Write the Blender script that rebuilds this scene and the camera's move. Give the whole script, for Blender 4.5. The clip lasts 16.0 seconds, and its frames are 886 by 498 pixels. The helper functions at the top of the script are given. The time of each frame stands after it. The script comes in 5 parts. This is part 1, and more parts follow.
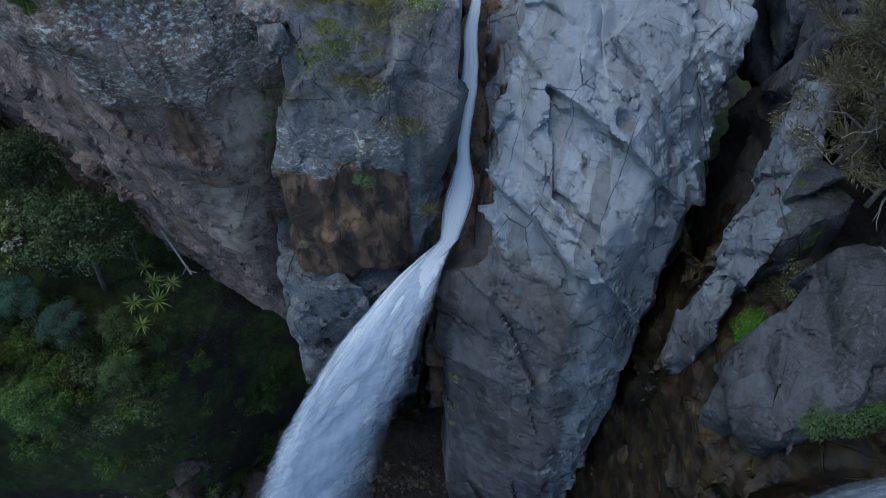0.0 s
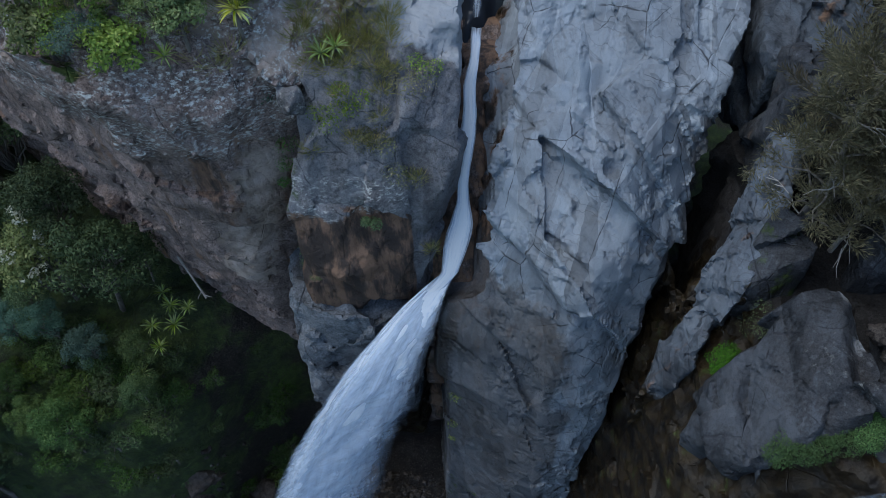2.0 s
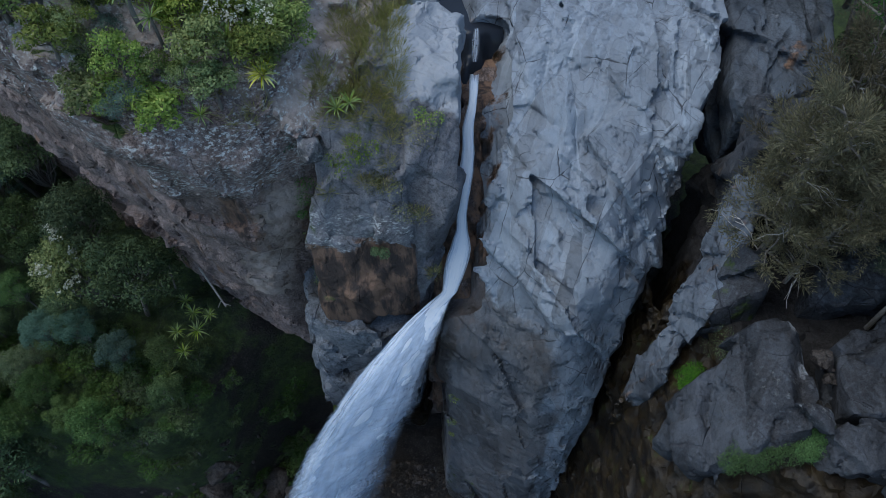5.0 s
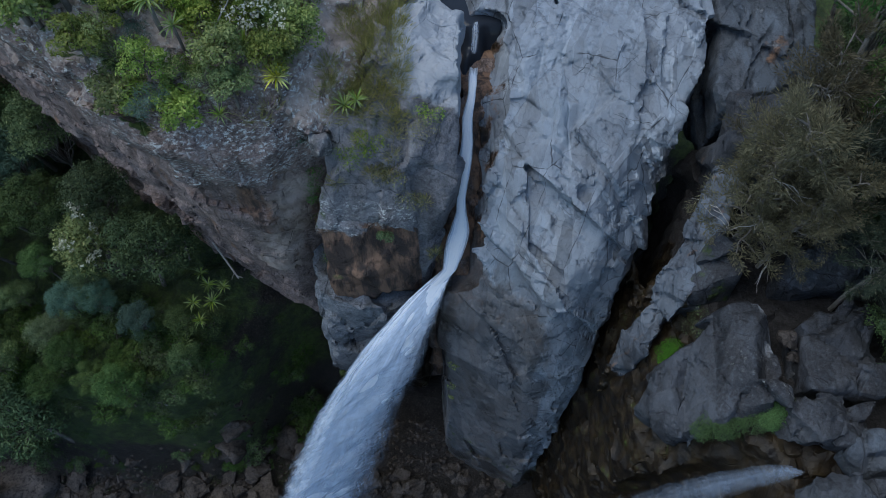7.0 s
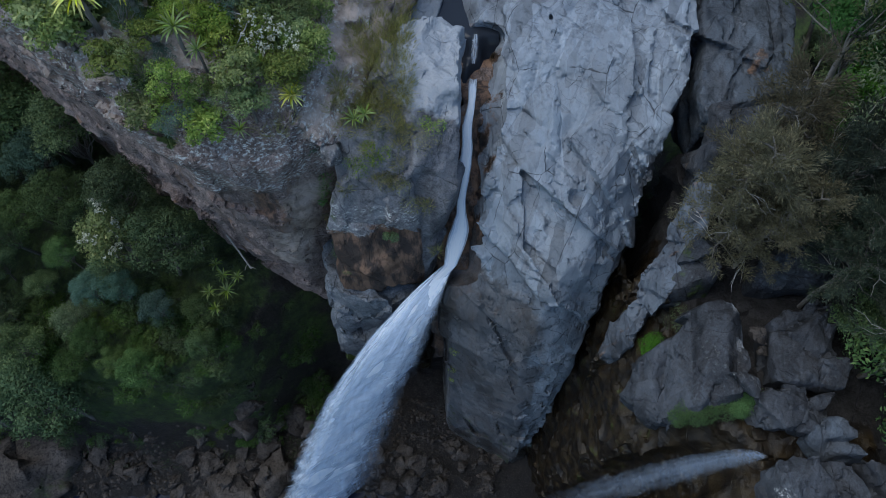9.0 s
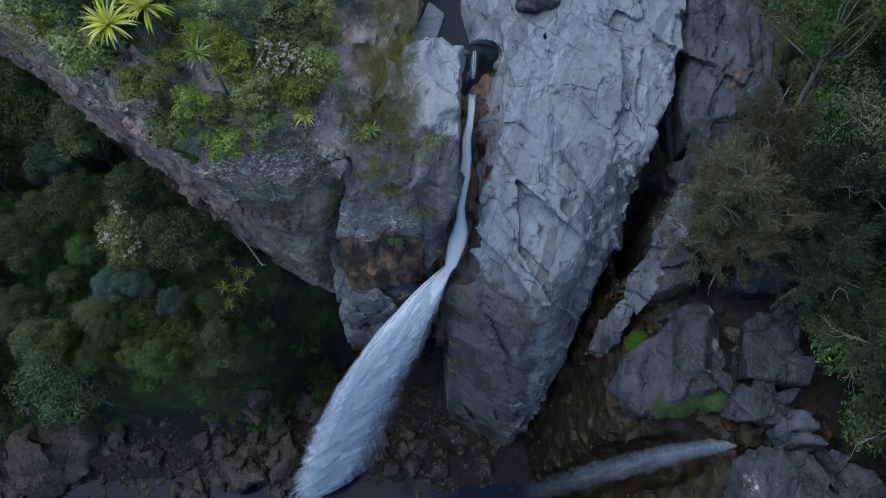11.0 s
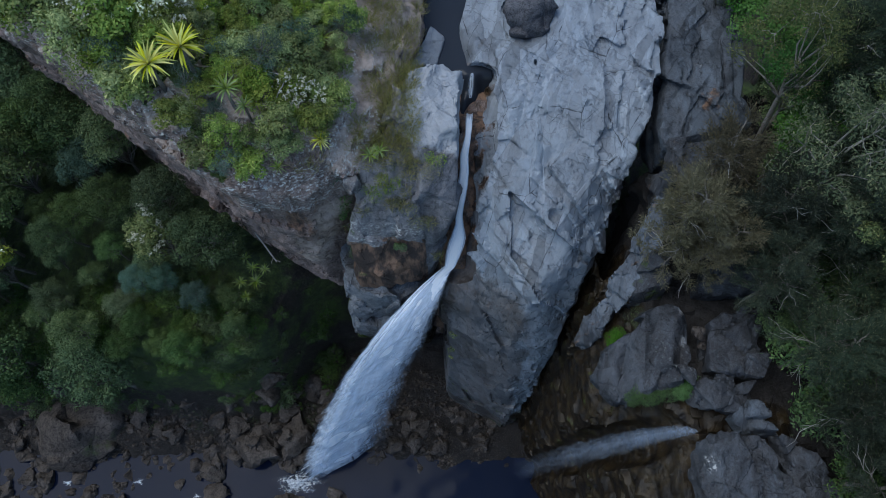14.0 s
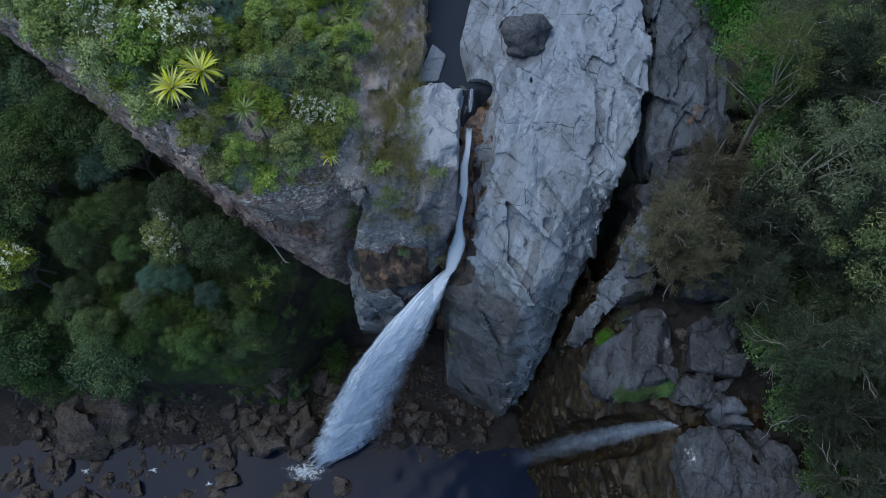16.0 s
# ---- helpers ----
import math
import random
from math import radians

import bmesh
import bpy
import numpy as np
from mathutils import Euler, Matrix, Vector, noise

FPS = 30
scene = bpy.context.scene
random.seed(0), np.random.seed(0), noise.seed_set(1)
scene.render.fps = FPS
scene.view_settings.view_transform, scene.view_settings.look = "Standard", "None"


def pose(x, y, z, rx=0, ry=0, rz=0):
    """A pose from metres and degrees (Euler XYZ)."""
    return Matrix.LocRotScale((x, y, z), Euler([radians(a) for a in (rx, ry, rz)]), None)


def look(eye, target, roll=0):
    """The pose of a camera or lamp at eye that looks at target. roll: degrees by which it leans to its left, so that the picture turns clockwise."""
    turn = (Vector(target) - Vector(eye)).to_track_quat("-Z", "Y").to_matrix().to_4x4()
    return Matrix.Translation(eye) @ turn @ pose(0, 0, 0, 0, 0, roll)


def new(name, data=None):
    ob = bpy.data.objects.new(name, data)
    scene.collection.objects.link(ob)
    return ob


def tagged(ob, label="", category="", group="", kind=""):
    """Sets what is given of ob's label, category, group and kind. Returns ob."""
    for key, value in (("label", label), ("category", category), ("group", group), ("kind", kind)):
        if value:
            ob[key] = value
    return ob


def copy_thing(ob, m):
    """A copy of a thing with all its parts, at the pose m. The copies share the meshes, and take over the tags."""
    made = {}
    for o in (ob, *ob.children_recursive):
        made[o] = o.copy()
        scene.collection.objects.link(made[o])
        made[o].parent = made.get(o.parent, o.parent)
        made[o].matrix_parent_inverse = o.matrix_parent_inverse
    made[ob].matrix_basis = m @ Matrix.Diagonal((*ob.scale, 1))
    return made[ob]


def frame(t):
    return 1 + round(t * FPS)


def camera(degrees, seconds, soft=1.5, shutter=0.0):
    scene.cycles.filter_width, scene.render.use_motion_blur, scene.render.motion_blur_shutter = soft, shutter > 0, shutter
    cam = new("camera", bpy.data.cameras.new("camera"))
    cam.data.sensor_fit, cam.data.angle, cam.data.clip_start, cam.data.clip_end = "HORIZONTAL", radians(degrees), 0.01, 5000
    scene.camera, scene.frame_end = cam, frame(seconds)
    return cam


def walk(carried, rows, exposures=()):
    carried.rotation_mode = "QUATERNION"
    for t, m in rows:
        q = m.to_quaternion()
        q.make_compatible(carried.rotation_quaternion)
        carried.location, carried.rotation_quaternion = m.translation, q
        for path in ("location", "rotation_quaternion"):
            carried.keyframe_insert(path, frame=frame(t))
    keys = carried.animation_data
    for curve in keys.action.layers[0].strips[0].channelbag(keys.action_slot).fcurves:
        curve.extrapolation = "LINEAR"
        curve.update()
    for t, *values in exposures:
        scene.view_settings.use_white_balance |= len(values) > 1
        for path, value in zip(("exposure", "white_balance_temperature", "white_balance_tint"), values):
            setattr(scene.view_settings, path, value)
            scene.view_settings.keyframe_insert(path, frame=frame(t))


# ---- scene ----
cam = camera(64.7, 16.0, soft=0.75)
METRES, EYE, TILT, LEAN, TURN = 16.0, 33.5, -57.7, 0.0, 0.0
ROWS = [
    (0.0, 0.0, 0.0, 0.0, 0.0, 0.0, -0.0),
    (0.5, -0.0001, -0.0245, 0.0159, 0.0, 0.0, -0.02),
    (1.0, -0.0005, -0.0479, 0.031, 0.0, 0.0, -0.06),
    (1.5, -0.0009, -0.0721, 0.0464, 0.02, 0.02, -0.07),
    (2.0, -0.0012, -0.096, 0.0619, 0.02, 0.03, -0.08),
    (2.5, -0.0015, -0.1198, 0.0767, 0.03, 0.05, -0.1),
    (3.0, -0.0017, -0.1445, 0.0927, 0.03, 0.04, -0.13),
    (3.5, -0.002, -0.1685, 0.1076, 0.03, 0.06, -0.15),
    (4.0, -0.0023, -0.1924, 0.122, 0.03, -0.16, -0.17),
    (6.5, -0.002, -0.3151, 0.1998, 0.1, -4.74, -0.33),
    (7.0, -0.0021, -0.3415, 0.216, 0.11, -5.44, -0.37),
    (7.5, -0.0022, -0.3684, 0.2333, 0.14, -6.13, -0.41),
    (8.0, -0.0027, -0.395, 0.2505, 0.15, -6.8, -0.43),
    (8.5, -0.0031, -0.4225, 0.2672, 0.18, -7.25, -0.45),
    (9.0, -0.0031, -0.4496, 0.2852, 0.2, -7.66, -0.46),
    (11.5, -0.0047, -0.5891, 0.3723, 0.25, -9.56, -0.51),
    (12.0, -0.0041, -0.6177, 0.3897, 0.26, -9.9, -0.52),
    (12.5, -0.0031, -0.6464, 0.4074, 0.29, -10.23, -0.54),
    (13.0, -0.003, -0.6745, 0.4247, 0.29, -10.56, -0.56),
    (13.5, -0.003, -0.703, 0.4424, 0.29, -10.89, -0.58),
    (14.0, -0.0036, -0.7312, 0.4606, 0.29, -11.22, -0.59),
    (14.5, -0.0037, -0.7596, 0.4786, 0.31, -11.54, -0.61),
    (15.0, -0.004, -0.788, 0.4969, 0.32, -11.83, -0.63),
    (15.5, -0.0048, -0.817, 0.5148, 0.33, -11.99, -0.64),
    (16.0, -0.0055, -0.8456, 0.5336, 0.34, -12.18, -0.65),
]
walk(cam, [(t, pose(0, 0, EYE, TILT, LEAN, TURN) @ pose(METRES * x, METRES * y, METRES * z, 90 + pitch, roll, yaw)) for t, x, y, z, yaw, pitch, roll in ROWS],
     exposures=[(0.0, 0.36, 5900, 4), (16.0, 0.36, 5900, 4)])

# ---- world and light ----
SUN_DIR = (-0.4, 0.12, 0.909)
world = bpy.data.worlds.new("sky")
scene.world = world
world.use_nodes = True
wn, wl = world.node_tree.nodes, world.node_tree.links
sky = wn.new("ShaderNodeTexSky")
sky.sky_type, sky.sun_disc = "NISHITA", False
sky.sun_elevation, sky.sun_rotation = radians(65), radians(-73)
wl.new(sky.outputs[0], wn["Background"].inputs[0])
wn["Background"].inputs[1].default_value = 0.15
sun = new("sun", bpy.data.lights.new("sun", "SUN"))
sun.data.energy, sun.data.angle, sun.data.color = 1.3, radians(48), (1.0, 0.96, 0.90)
sun.matrix_world = look(Vector(SUN_DIR) * 60, (0, 0, 0))


# ---- helpers of this scene ----
def link(bm_or_mesh, name, material, parent=None, label="", smooth=False, sharp=0):
    if isinstance(bm_or_mesh, bmesh.types.BMesh):
        me = bpy.data.meshes.new(name)
        bm_or_mesh.to_mesh(me)
        bm_or_mesh.free()
    else:
        me = bm_or_mesh
    if material is not None:
        me.materials.append(material)
    if smooth:
        me.polygons.foreach_set("use_smooth", [True] * len(me.polygons))
    if sharp:
        me.set_sharp_from_angle(angle=radians(sharp))
    ob = new(name, me)
    if parent is not None:
        ob.parent = parent
    if label:
        ob["label"] = label
    return ob


def part(name, bm, material, parent, label="", smooth=False):
    return link(bm, name, material, parent, label, smooth)


def mesh_from(name, verts, faces):
    me = bpy.data.meshes.new(name)
    verts = np.asarray(verts, dtype=np.float32)
    faces = np.asarray(faces, dtype=np.int32)
    n = faces.shape[1]
    me.vertices.add(len(verts))
    me.vertices.foreach_set("co", verts.ravel())
    me.loops.add(faces.size)
    me.loops.foreach_set("vertex_index", faces.ravel())
    me.polygons.add(len(faces))
    me.polygons.foreach_set("loop_start", np.arange(0, faces.size, n, dtype=np.int32))
    me.update(calc_edges=True)
    me.validate()
    return me


def hash3(i, j, k, s):
    h = (i.astype(np.uint32) * np.uint32(374761393) + j.astype(np.uint32) * np.uint32(668265263)
         + k.astype(np.uint32) * np.uint32(2147483647) + np.uint32((s * 974634777 + 12345) & 0xFFFFFFFF))
    h = (h ^ (h >> np.uint32(13))) * np.uint32(1274126177)
    h = (h ^ (h >> np.uint32(16))) * np.uint32(2246822519)
    h = h ^ (h >> np.uint32(15))
    return h.astype(np.float32) / np.float32(4294967295.0)


def vnoise(p, s=0):
    """Smooth value noise, about -1 to 1."""
    f = np.floor(p)
    i = f.astype(np.int64)
    t = (p - f).astype(np.float32)
    t = t * t * (3 - 2 * t)
    out = np.zeros(len(p), np.float32)
    for a in (0, 1):
        wa = t[:, 0] if a else 1 - t[:, 0]
        for b in (0, 1):
            wb = t[:, 1] if b else 1 - t[:, 1]
            for c in (0, 1):
                wc = t[:, 2] if c else 1 - t[:, 2]
                out += wa * wb * wc * hash3(i[:, 0] + a, i[:, 1] + b, i[:, 2] + c, s)
    return out * 2 - 1


def fbm(p, s=0, octaves=4, gain=0.5):
    out, amp = np.zeros(len(p), np.float32), 1.0
    for o in range(octaves):
        out += amp * vnoise(p * (2.03 ** o) + 17.3 * o, s + o)
        amp *= gain
    return out


def facets(p, s=0, step=1.0):
    """Cells of broken rock: a random tilted plane in each cell, and the distance to the cell's border."""
    f = np.floor(p)
    base = f.astype(np.int64)
    best = np.full(len(p), 9.0, np.float32)
    second = best.copy()
    val = np.zeros(len(p), np.float32)
    for a in (-1, 0, 1):
        for b in (-1, 0, 1):
            for c in (-1, 0, 1):
                i, j, k = base[:, 0] + a, base[:, 1] + b, base[:, 2] + c
                dx = p[:, 0] - (i + hash3(i, j, k, s))
                dy = p[:, 1] - (j + hash3(i, j, k, s + 1))
                dz = p[:, 2] - (k + hash3(i, j, k, s + 2))
                d = dx * dx + dy * dy + dz * dz
                tilt = (dx * (hash3(i, j, k, s + 3) - 0.5) + dy * (hash3(i, j, k, s + 4) - 0.5)
                        + dz * (hash3(i, j, k, s + 5) - 0.5)) * 2 + step * (hash3(i, j, k, s + 6) - 0.5)
                near = d < best
                second = np.where(near, best, np.minimum(second, d))
                val = np.where(near, tilt, val)
                best = np.where(near, d, best)
    return val, np.sqrt(second) - np.sqrt(best)


def hull_planes(points):
    bm = bmesh.new()
    for p in points:
        bm.verts.new(p)
    bmesh.ops.convex_hull(bm, input=bm.verts)
    bm.normal_update()
    c = sum((Vector(p) for p in points), Vector()) / len(points)
    planes = []
    for f in bm.faces:
        n = f.normal.copy()
        d = n.dot(f.verts[0].co)
        if n.dot(c) > d:
            n, d = -n, -d
        if n.length > 0.5 and not any((n - m).length < 0.02 and abs(d - e) < 0.02 for m, e in planes):
            planes.append((n, d))
    bm.free()
    return planes


def rock_mesh(name, hulls, res, relief, carve=None, low=-4.0, box=None):
    """A rock body: the union of convex hulls, roughened by relief(p), as a closed mesh."""
    pts = np.array([p for h in hulls for p in h], np.float32)
    lo, hi = pts.min(0) - 0.9, pts.max(0) + 0.9
    lo[2] = max(lo[2], low)
    if box is not None:
        lo, hi = np.maximum(lo, box[0]), np.minimum(hi, box[1])
    planes = [np.array([(*n, e) for n, e in hull_planes(h)], np.float32) for h in hulls]

    def dist(P):
        out = np.full(len(P), 99.0, np.float32)
        for pl in planes:
            np.minimum(out, (P @ pl[:, :3].T - pl[:, 3]).max(1), out=out)
        return out

    k = 6
    coarse = np.ceil((hi - lo) / (res * k)).astype(int) + 1
    dims = coarse * k
    ca = [lo[a] + res * (k * np.arange(coarse[a], dtype=np.float32) + (k - 1) / 2) for a in range(3)]
    C = np.stack([g.ravel() for g in np.meshgrid(*ca, indexing="ij")], 1)
    cd = dist(C).reshape(coarse)
    near = np.abs(cd) < 0.9 * res * k + 0.85
    sd = np.repeat(np.repeat(np.repeat(cd, k, 0), k, 1), k, 2)
    band = np.argwhere(np.repeat(np.repeat(np.repeat(near, k, 0), k, 1), k, 2))
    for part_ids in np.array_split(band, max(1, len(band) // 400000)):
        P = (lo + res * part_ids).astype(np.float32)
        d = dist(P)
        close = np.abs(d) < 0.9
        Q = P[close]
        v = d[close] + relief(Q)
        if carve is not None:
            v = carve(Q, v)
        d[close] = v
        sd[part_ids[:, 0], part_ids[:, 1], part_ids[:, 2]] = d
    sd[0], sd[-1], sd[:, 0], sd[:, -1], sd[:, :, 0], sd[:, :, -1] = 1, 1, 1, 1, 1, 1
    return surface_nets(name, sd, lo, res)


def surface_nets(name, sd, lo, res):
    inside = sd < 0
    nx, ny, nz = sd.shape
    cnt = np.zeros((nx - 1, ny - 1, nz - 1), np.uint8)
    for a in (0, 1):
        for b in (0, 1):
            for c in (0, 1):
                cnt += inside[a:nx - 1 + a, b:ny - 1 + b, c:nz - 1 + c]
    cells = np.argwhere((cnt > 0) & (cnt < 8))
    index = np.full(cnt.shape, -1, np.int64)
    index[cells[:, 0], cells[:, 1], cells[:, 2]] = np.arange(len(cells))
    acc = np.zeros((len(cells), 3), np.float32)
    num = np.zeros(len(cells), np.float32)
    corner = {}
    for a in (0, 1):
        for b in (0, 1):
            for c in (0, 1):
                corner[a, b, c] = sd[cells[:, 0] + a, cells[:, 1] + b, cells[:, 2] + c]
    for (a, b, c), va in corner.items():
        for ax in range(3):
            q = [a, b, c]
            if q[ax]:
                continue
            q[ax] = 1
            vb = corner[tuple(q)]
            cross = (va < 0) != (vb < 0)
            t = np.where(cross, va / np.where(cross, va - vb, 1), 0)
            pos = np.stack([np.full(len(cells), w, np.float32) for w in (a, b, c)], 1)
            pos[:, ax] += t
            acc += pos * cross[:, None]
            num += cross
    verts = lo + res * (cells + acc / num[:, None])
    quads = []
    for ax in range(3):
        s0 = [slice(1, -1)] * 3
        s0[ax] = slice(0, -1)
        s1 = list(s0)
        s1[ax] = slice(1, None)
        A, B = inside[tuple(s0)], inside[tuple(s1)]
        e = np.argwhere(A != B)
        sign = A[e[:, 0], e[:, 1], e[:, 2]]
        o = np.array([1, 1, 1])
        o[ax] = 0
        e = e + o
        u, w = (ax + 1) % 3, (ax + 2) % 3
        du, dw = np.zeros(3, int), np.zeros(3, int)
        du[u], dw[w] = 1, 1
        ids = [index[tuple((e - x * du - y * dw).T)] for x, y in ((1, 1), (0, 1), (0, 0), (1, 0))]
        q = np.stack(ids, 1)
        q[~sign] = q[~sign][:, ::-1]
        quads.append(q)
    quads = np.concatenate(quads)
    quads = quads[(quads >= 0).all(1)]
    lab = np.arange(len(verts))
    a, b = np.concatenate([quads[:, 0], quads[:, 1], quads[:, 2]]), np.concatenate([quads[:, 1], quads[:, 2], quads[:, 3]])
    while True:
        m = np.minimum(lab[a], lab[b])
        old = lab.copy()
        np.minimum.at(lab, a, m)
        np.minimum.at(lab, b, m)
        lab = lab[lab]
        if (lab == old).all():
            break
    main = np.argmax(np.bincount(lab))
    keep = lab == main
    remap = np.cumsum(keep) - 1
    quads = remap[quads[keep[quads[:, 0]]]]
    verts = verts[keep]
    return mesh_from(name, verts, quads)


# ---- materials ----
def material(name):
    m = bpy.data.materials.new(name)
    m.use_nodes = True
    nt = m.node_tree
    return m, nt, nt.nodes["Principled BSDF"]


def node(nt, kind, inputs=None, **props):
    n = nt.nodes.new("ShaderNode" + kind)
    for k, v in props.items():
        setattr(n, k, v)
    for k, v in (inputs or {}).items():
        if isinstance(v, bpy.types.NodeSocket):
            nt.links.new(v, n.inputs[k])
        else:
            n.inputs[k].default_value = v
    return n


def noise_tex(nt, vec, scale, detail=6.0, rough=0.6, distortion=0.0):
    return node(nt, "TexNoise", {"Vector": vec, "Scale": scale, "Detail": detail, "Roughness": rough, "Distortion": distortion}).outputs["Fac"]


def ramp(nt, value, lo, hi, a=0.0, b=1.0):
    return node(nt, "MapRange", {0: value, 1: lo, 2: hi, 3: a, 4: b}, interpolation_type="SMOOTHSTEP").outputs[0]


def mix(nt, fac, a, b):
    n = nt.nodes.new("ShaderNodeMix")
    n.data_type = "RGBA"
    for i, v in ((0, fac), (6, a), (7, b)):
        if isinstance(v, bpy.types.NodeSocket):
            nt.links.new(v, n.inputs[i])
        else:
            n.inputs[i].default_value = (*v, 1) if i else v
    return n.outputs[2]


def calc(nt, op, a, b=0.0):
    return node(nt, "Math", {0: a, 1: b}, operation=op).outputs[0]


def stretched(nt, vec, sx, sy, sz, rot=(0, 0, 0)):
    return node(nt, "Mapping", {"Vector": vec, "Scale": (sx, sy, sz), "Rotation": rot}).outputs[0]


def attr(nt, name):
    return node(nt, "Attribute", attribute_name=name).outputs["Fac"]


def rock_material(name, pale, mid, dark, crack=0.5, streak=0.0, spots=0.0, shard=0.0, grain=1.0, runoff=0.0, grit=1.0, flake=0.0):
    """Rock with patches at three scales, cracks, and stains that follow the attributes wet, iron, moss, lichen and
    soil; wet also carries some painted shade.
    """
    m, nt, b = material(name)
    vec = node(nt, "TexCoord").outputs["Object"]
    big, middle, fine = noise_tex(nt, vec, 0.35, 5), noise_tex(nt, vec, 1.7, 8, 0.65), noise_tex(nt, vec, 14.0, 6, 0.7)
    col = mix(nt, ramp(nt, big, 0.35, 0.65), pale, mid)
    col = mix(nt, ramp(nt, middle, 0.52, 0.72), col, dark)
    col = mix(nt, ramp(nt, fine, 0.46, 0.66, 0, 0.85 * grit), col, dark)
    col = mix(nt, ramp(nt, noise_tex(nt, vec, 7.0, 6, 0.75), 0.5, 0.34, 0, 0.6 * grit), col, tuple(min(1, 1.25 * q) for q in pale))
    if streak:
        st = noise_tex(nt, stretched(nt, vec, 2.2, 2.2, 0.18), 1.0, 6, 0.6)
        col = mix(nt, ramp(nt, st, 0.5, 0.68, 0, streak), col, tuple(0.45 * c for c in dark))
    if spots:
        sp = noise_tex(nt, vec, 6.0, 3, 0.5)
        col = mix(nt, ramp(nt, sp, 0.6, 0.7, 0, spots), col, tuple(min(1, 1.5 * c) for c in pale))
    warp = node(nt, "VectorMath", {0: vec, 1: node(nt, "VectorMath", {0: node(nt, "TexNoise", {"Vector": vec, "Scale": 1.1, "Detail": 4.0}).outputs["Color"], 3: 0.8}, operation="SCALE").outputs[0]}, operation="ADD").outputs[0]
    wobble = node(nt, "VectorMath", {0: vec, 1: node(nt, "VectorMath", {0: node(nt, "TexNoise", {"Vector": vec, "Scale": 1.4, "Detail": 3.0}).outputs["Color"], 3: 0.22}, operation="SCALE").outputs[0]}, operation="ADD").outputs[0]
    tilted = stretched(nt, stretched(nt, wobble, 1, 1, 1, (0.35, 0.1, 0.4)), 1.0, 0.36, 0.6)
    v1 = node(nt, "TexVoronoi", {"Vector": tilted, "Scale": 0.55}, feature="DISTANCE_TO_EDGE").outputs["Distance"]
    v2 = node(nt, "TexVoronoi", {"Vector": stretched(nt, wobble, 0.5, 1, 0.7, (0.2, 0.5, 1.1)), "Scale": 0.8}, feature="DISTANCE_TO_EDGE").outputs["Distance"]
    thin = ramp(nt, noise_tex(nt, vec, 3.0, 4), 0.35, 0.65, 0.003, 0.016)
    line1 = calc(nt, "MULTIPLY", ramp(nt, calc(nt, "DIVIDE", v1, thin), 0.0, 1.0, 1, 0), ramp(nt, noise_tex(nt, vec, 0.7, 2), 0.44, 0.54))
    line2 = calc(nt, "MULTIPLY", ramp(nt, calc(nt, "DIVIDE", v2, thin), 0.0, 1.0, 1, 0), ramp(nt, noise_tex(nt, vec, 0.55, 3), 0.52, 0.6))
    lines = calc(nt, "MAXIMUM", line1, line2)
    if runoff:
        r1 = noise_tex(nt, stretched(nt, warp, 1.5, 0.5, 0.4, (0.0, 0.2, 0.5)), 1.0, 8, 0.7, 0.4)
        r2 = noise_tex(nt, stretched(nt, warp, 0.9, 0.3, 0.3, (0.1, 0.0, 0.3)), 1.0, 8, 0.68, 0.5)
        col = mix(nt, ramp(nt, r1, 0.46, 0.62, 0, runoff), col, (min(1, 1.3 * pale[0]), min(1, 1.36 * pale[1]), min(1, 1.42 * pale[2])))
        col = mix(nt, ramp(nt, r2, 0.5, 0.68, 0, 0.45 * runoff), col, (0.55 * dark[0] + 0.03, 0.5 * dark[1] + 0.025, 0.48 * dark[2] + 0.02))
    if flake:
        for sc, amount in ((0.8, 1.0), (2.1, 0.8)):
            cell = node(nt, "TexVoronoi", {"Vector": stretched(nt, stretched(nt, wobble, 1, 1, 1, (0.35, 0.1, 0.5)), 1.0, 0.3, 0.28), "Scale": sc}).outputs["Color"]
            rnd = node(nt, "SeparateColor", {0: cell}).outputs[0]
            col = mix(nt, ramp(nt, rnd, 0.55, 0.95, 0, flake * amount), col, dark)
            col = mix(nt, ramp(nt, rnd, 0.45, 0.05, 0, flake * amount), col, tuple(min(1, 1.3 * q) for q in pale))
    chips = []
    if shard:
        along = node(nt, "VectorMath", {0: vec, 1: (0.62, 0.66, 0.42)}, operation="DOT_PRODUCT").outputs["Value"]
        block = node(nt, "SeparateColor", {0: node(nt, "TexVoronoi", {"Vector": stretched(nt, wobble, 1.0, 0.5, 0.5, (0.3, 0.2, 0.6)), "Scale": 1.5}).outputs["Color"]}).outputs[1]
        where = ramp(nt, noise_tex(nt, vec, 0.55, 4), 0.42, 0.58)
        for freq, jag, deep in ((0.8, 1.6, 0.14), (2.2, 2.2, 0.05)):
            ragged = calc(nt, "ADD", calc(nt, "MULTIPLY", noise_tex(nt, vec, 0.8 * freq, 2, 0.5), jag), calc(nt, "MULTIPLY", block, 1.6))
            saw = calc(nt, "FRACT", calc(nt, "ADD", calc(nt, "MULTIPLY", along, freq), ragged))
            chips.append(calc(nt, "MULTIPLY", calc(nt, "MULTIPLY", saw, -deep * min(1.0, 0.6 * shard)), where))
            # each chip step ends in a dark line, the painted shadow of its edge
            edge = calc(nt, "MULTIPLY", ramp(nt, saw, 0.9, 0.98), where)
            col = mix(nt, calc(nt, "MULTIPLY", edge, 0.4 * crack), col, tuple(0.3 * q for q in dark))
    speck = noise_tex(nt, vec, 38.0, 3, 0.6)
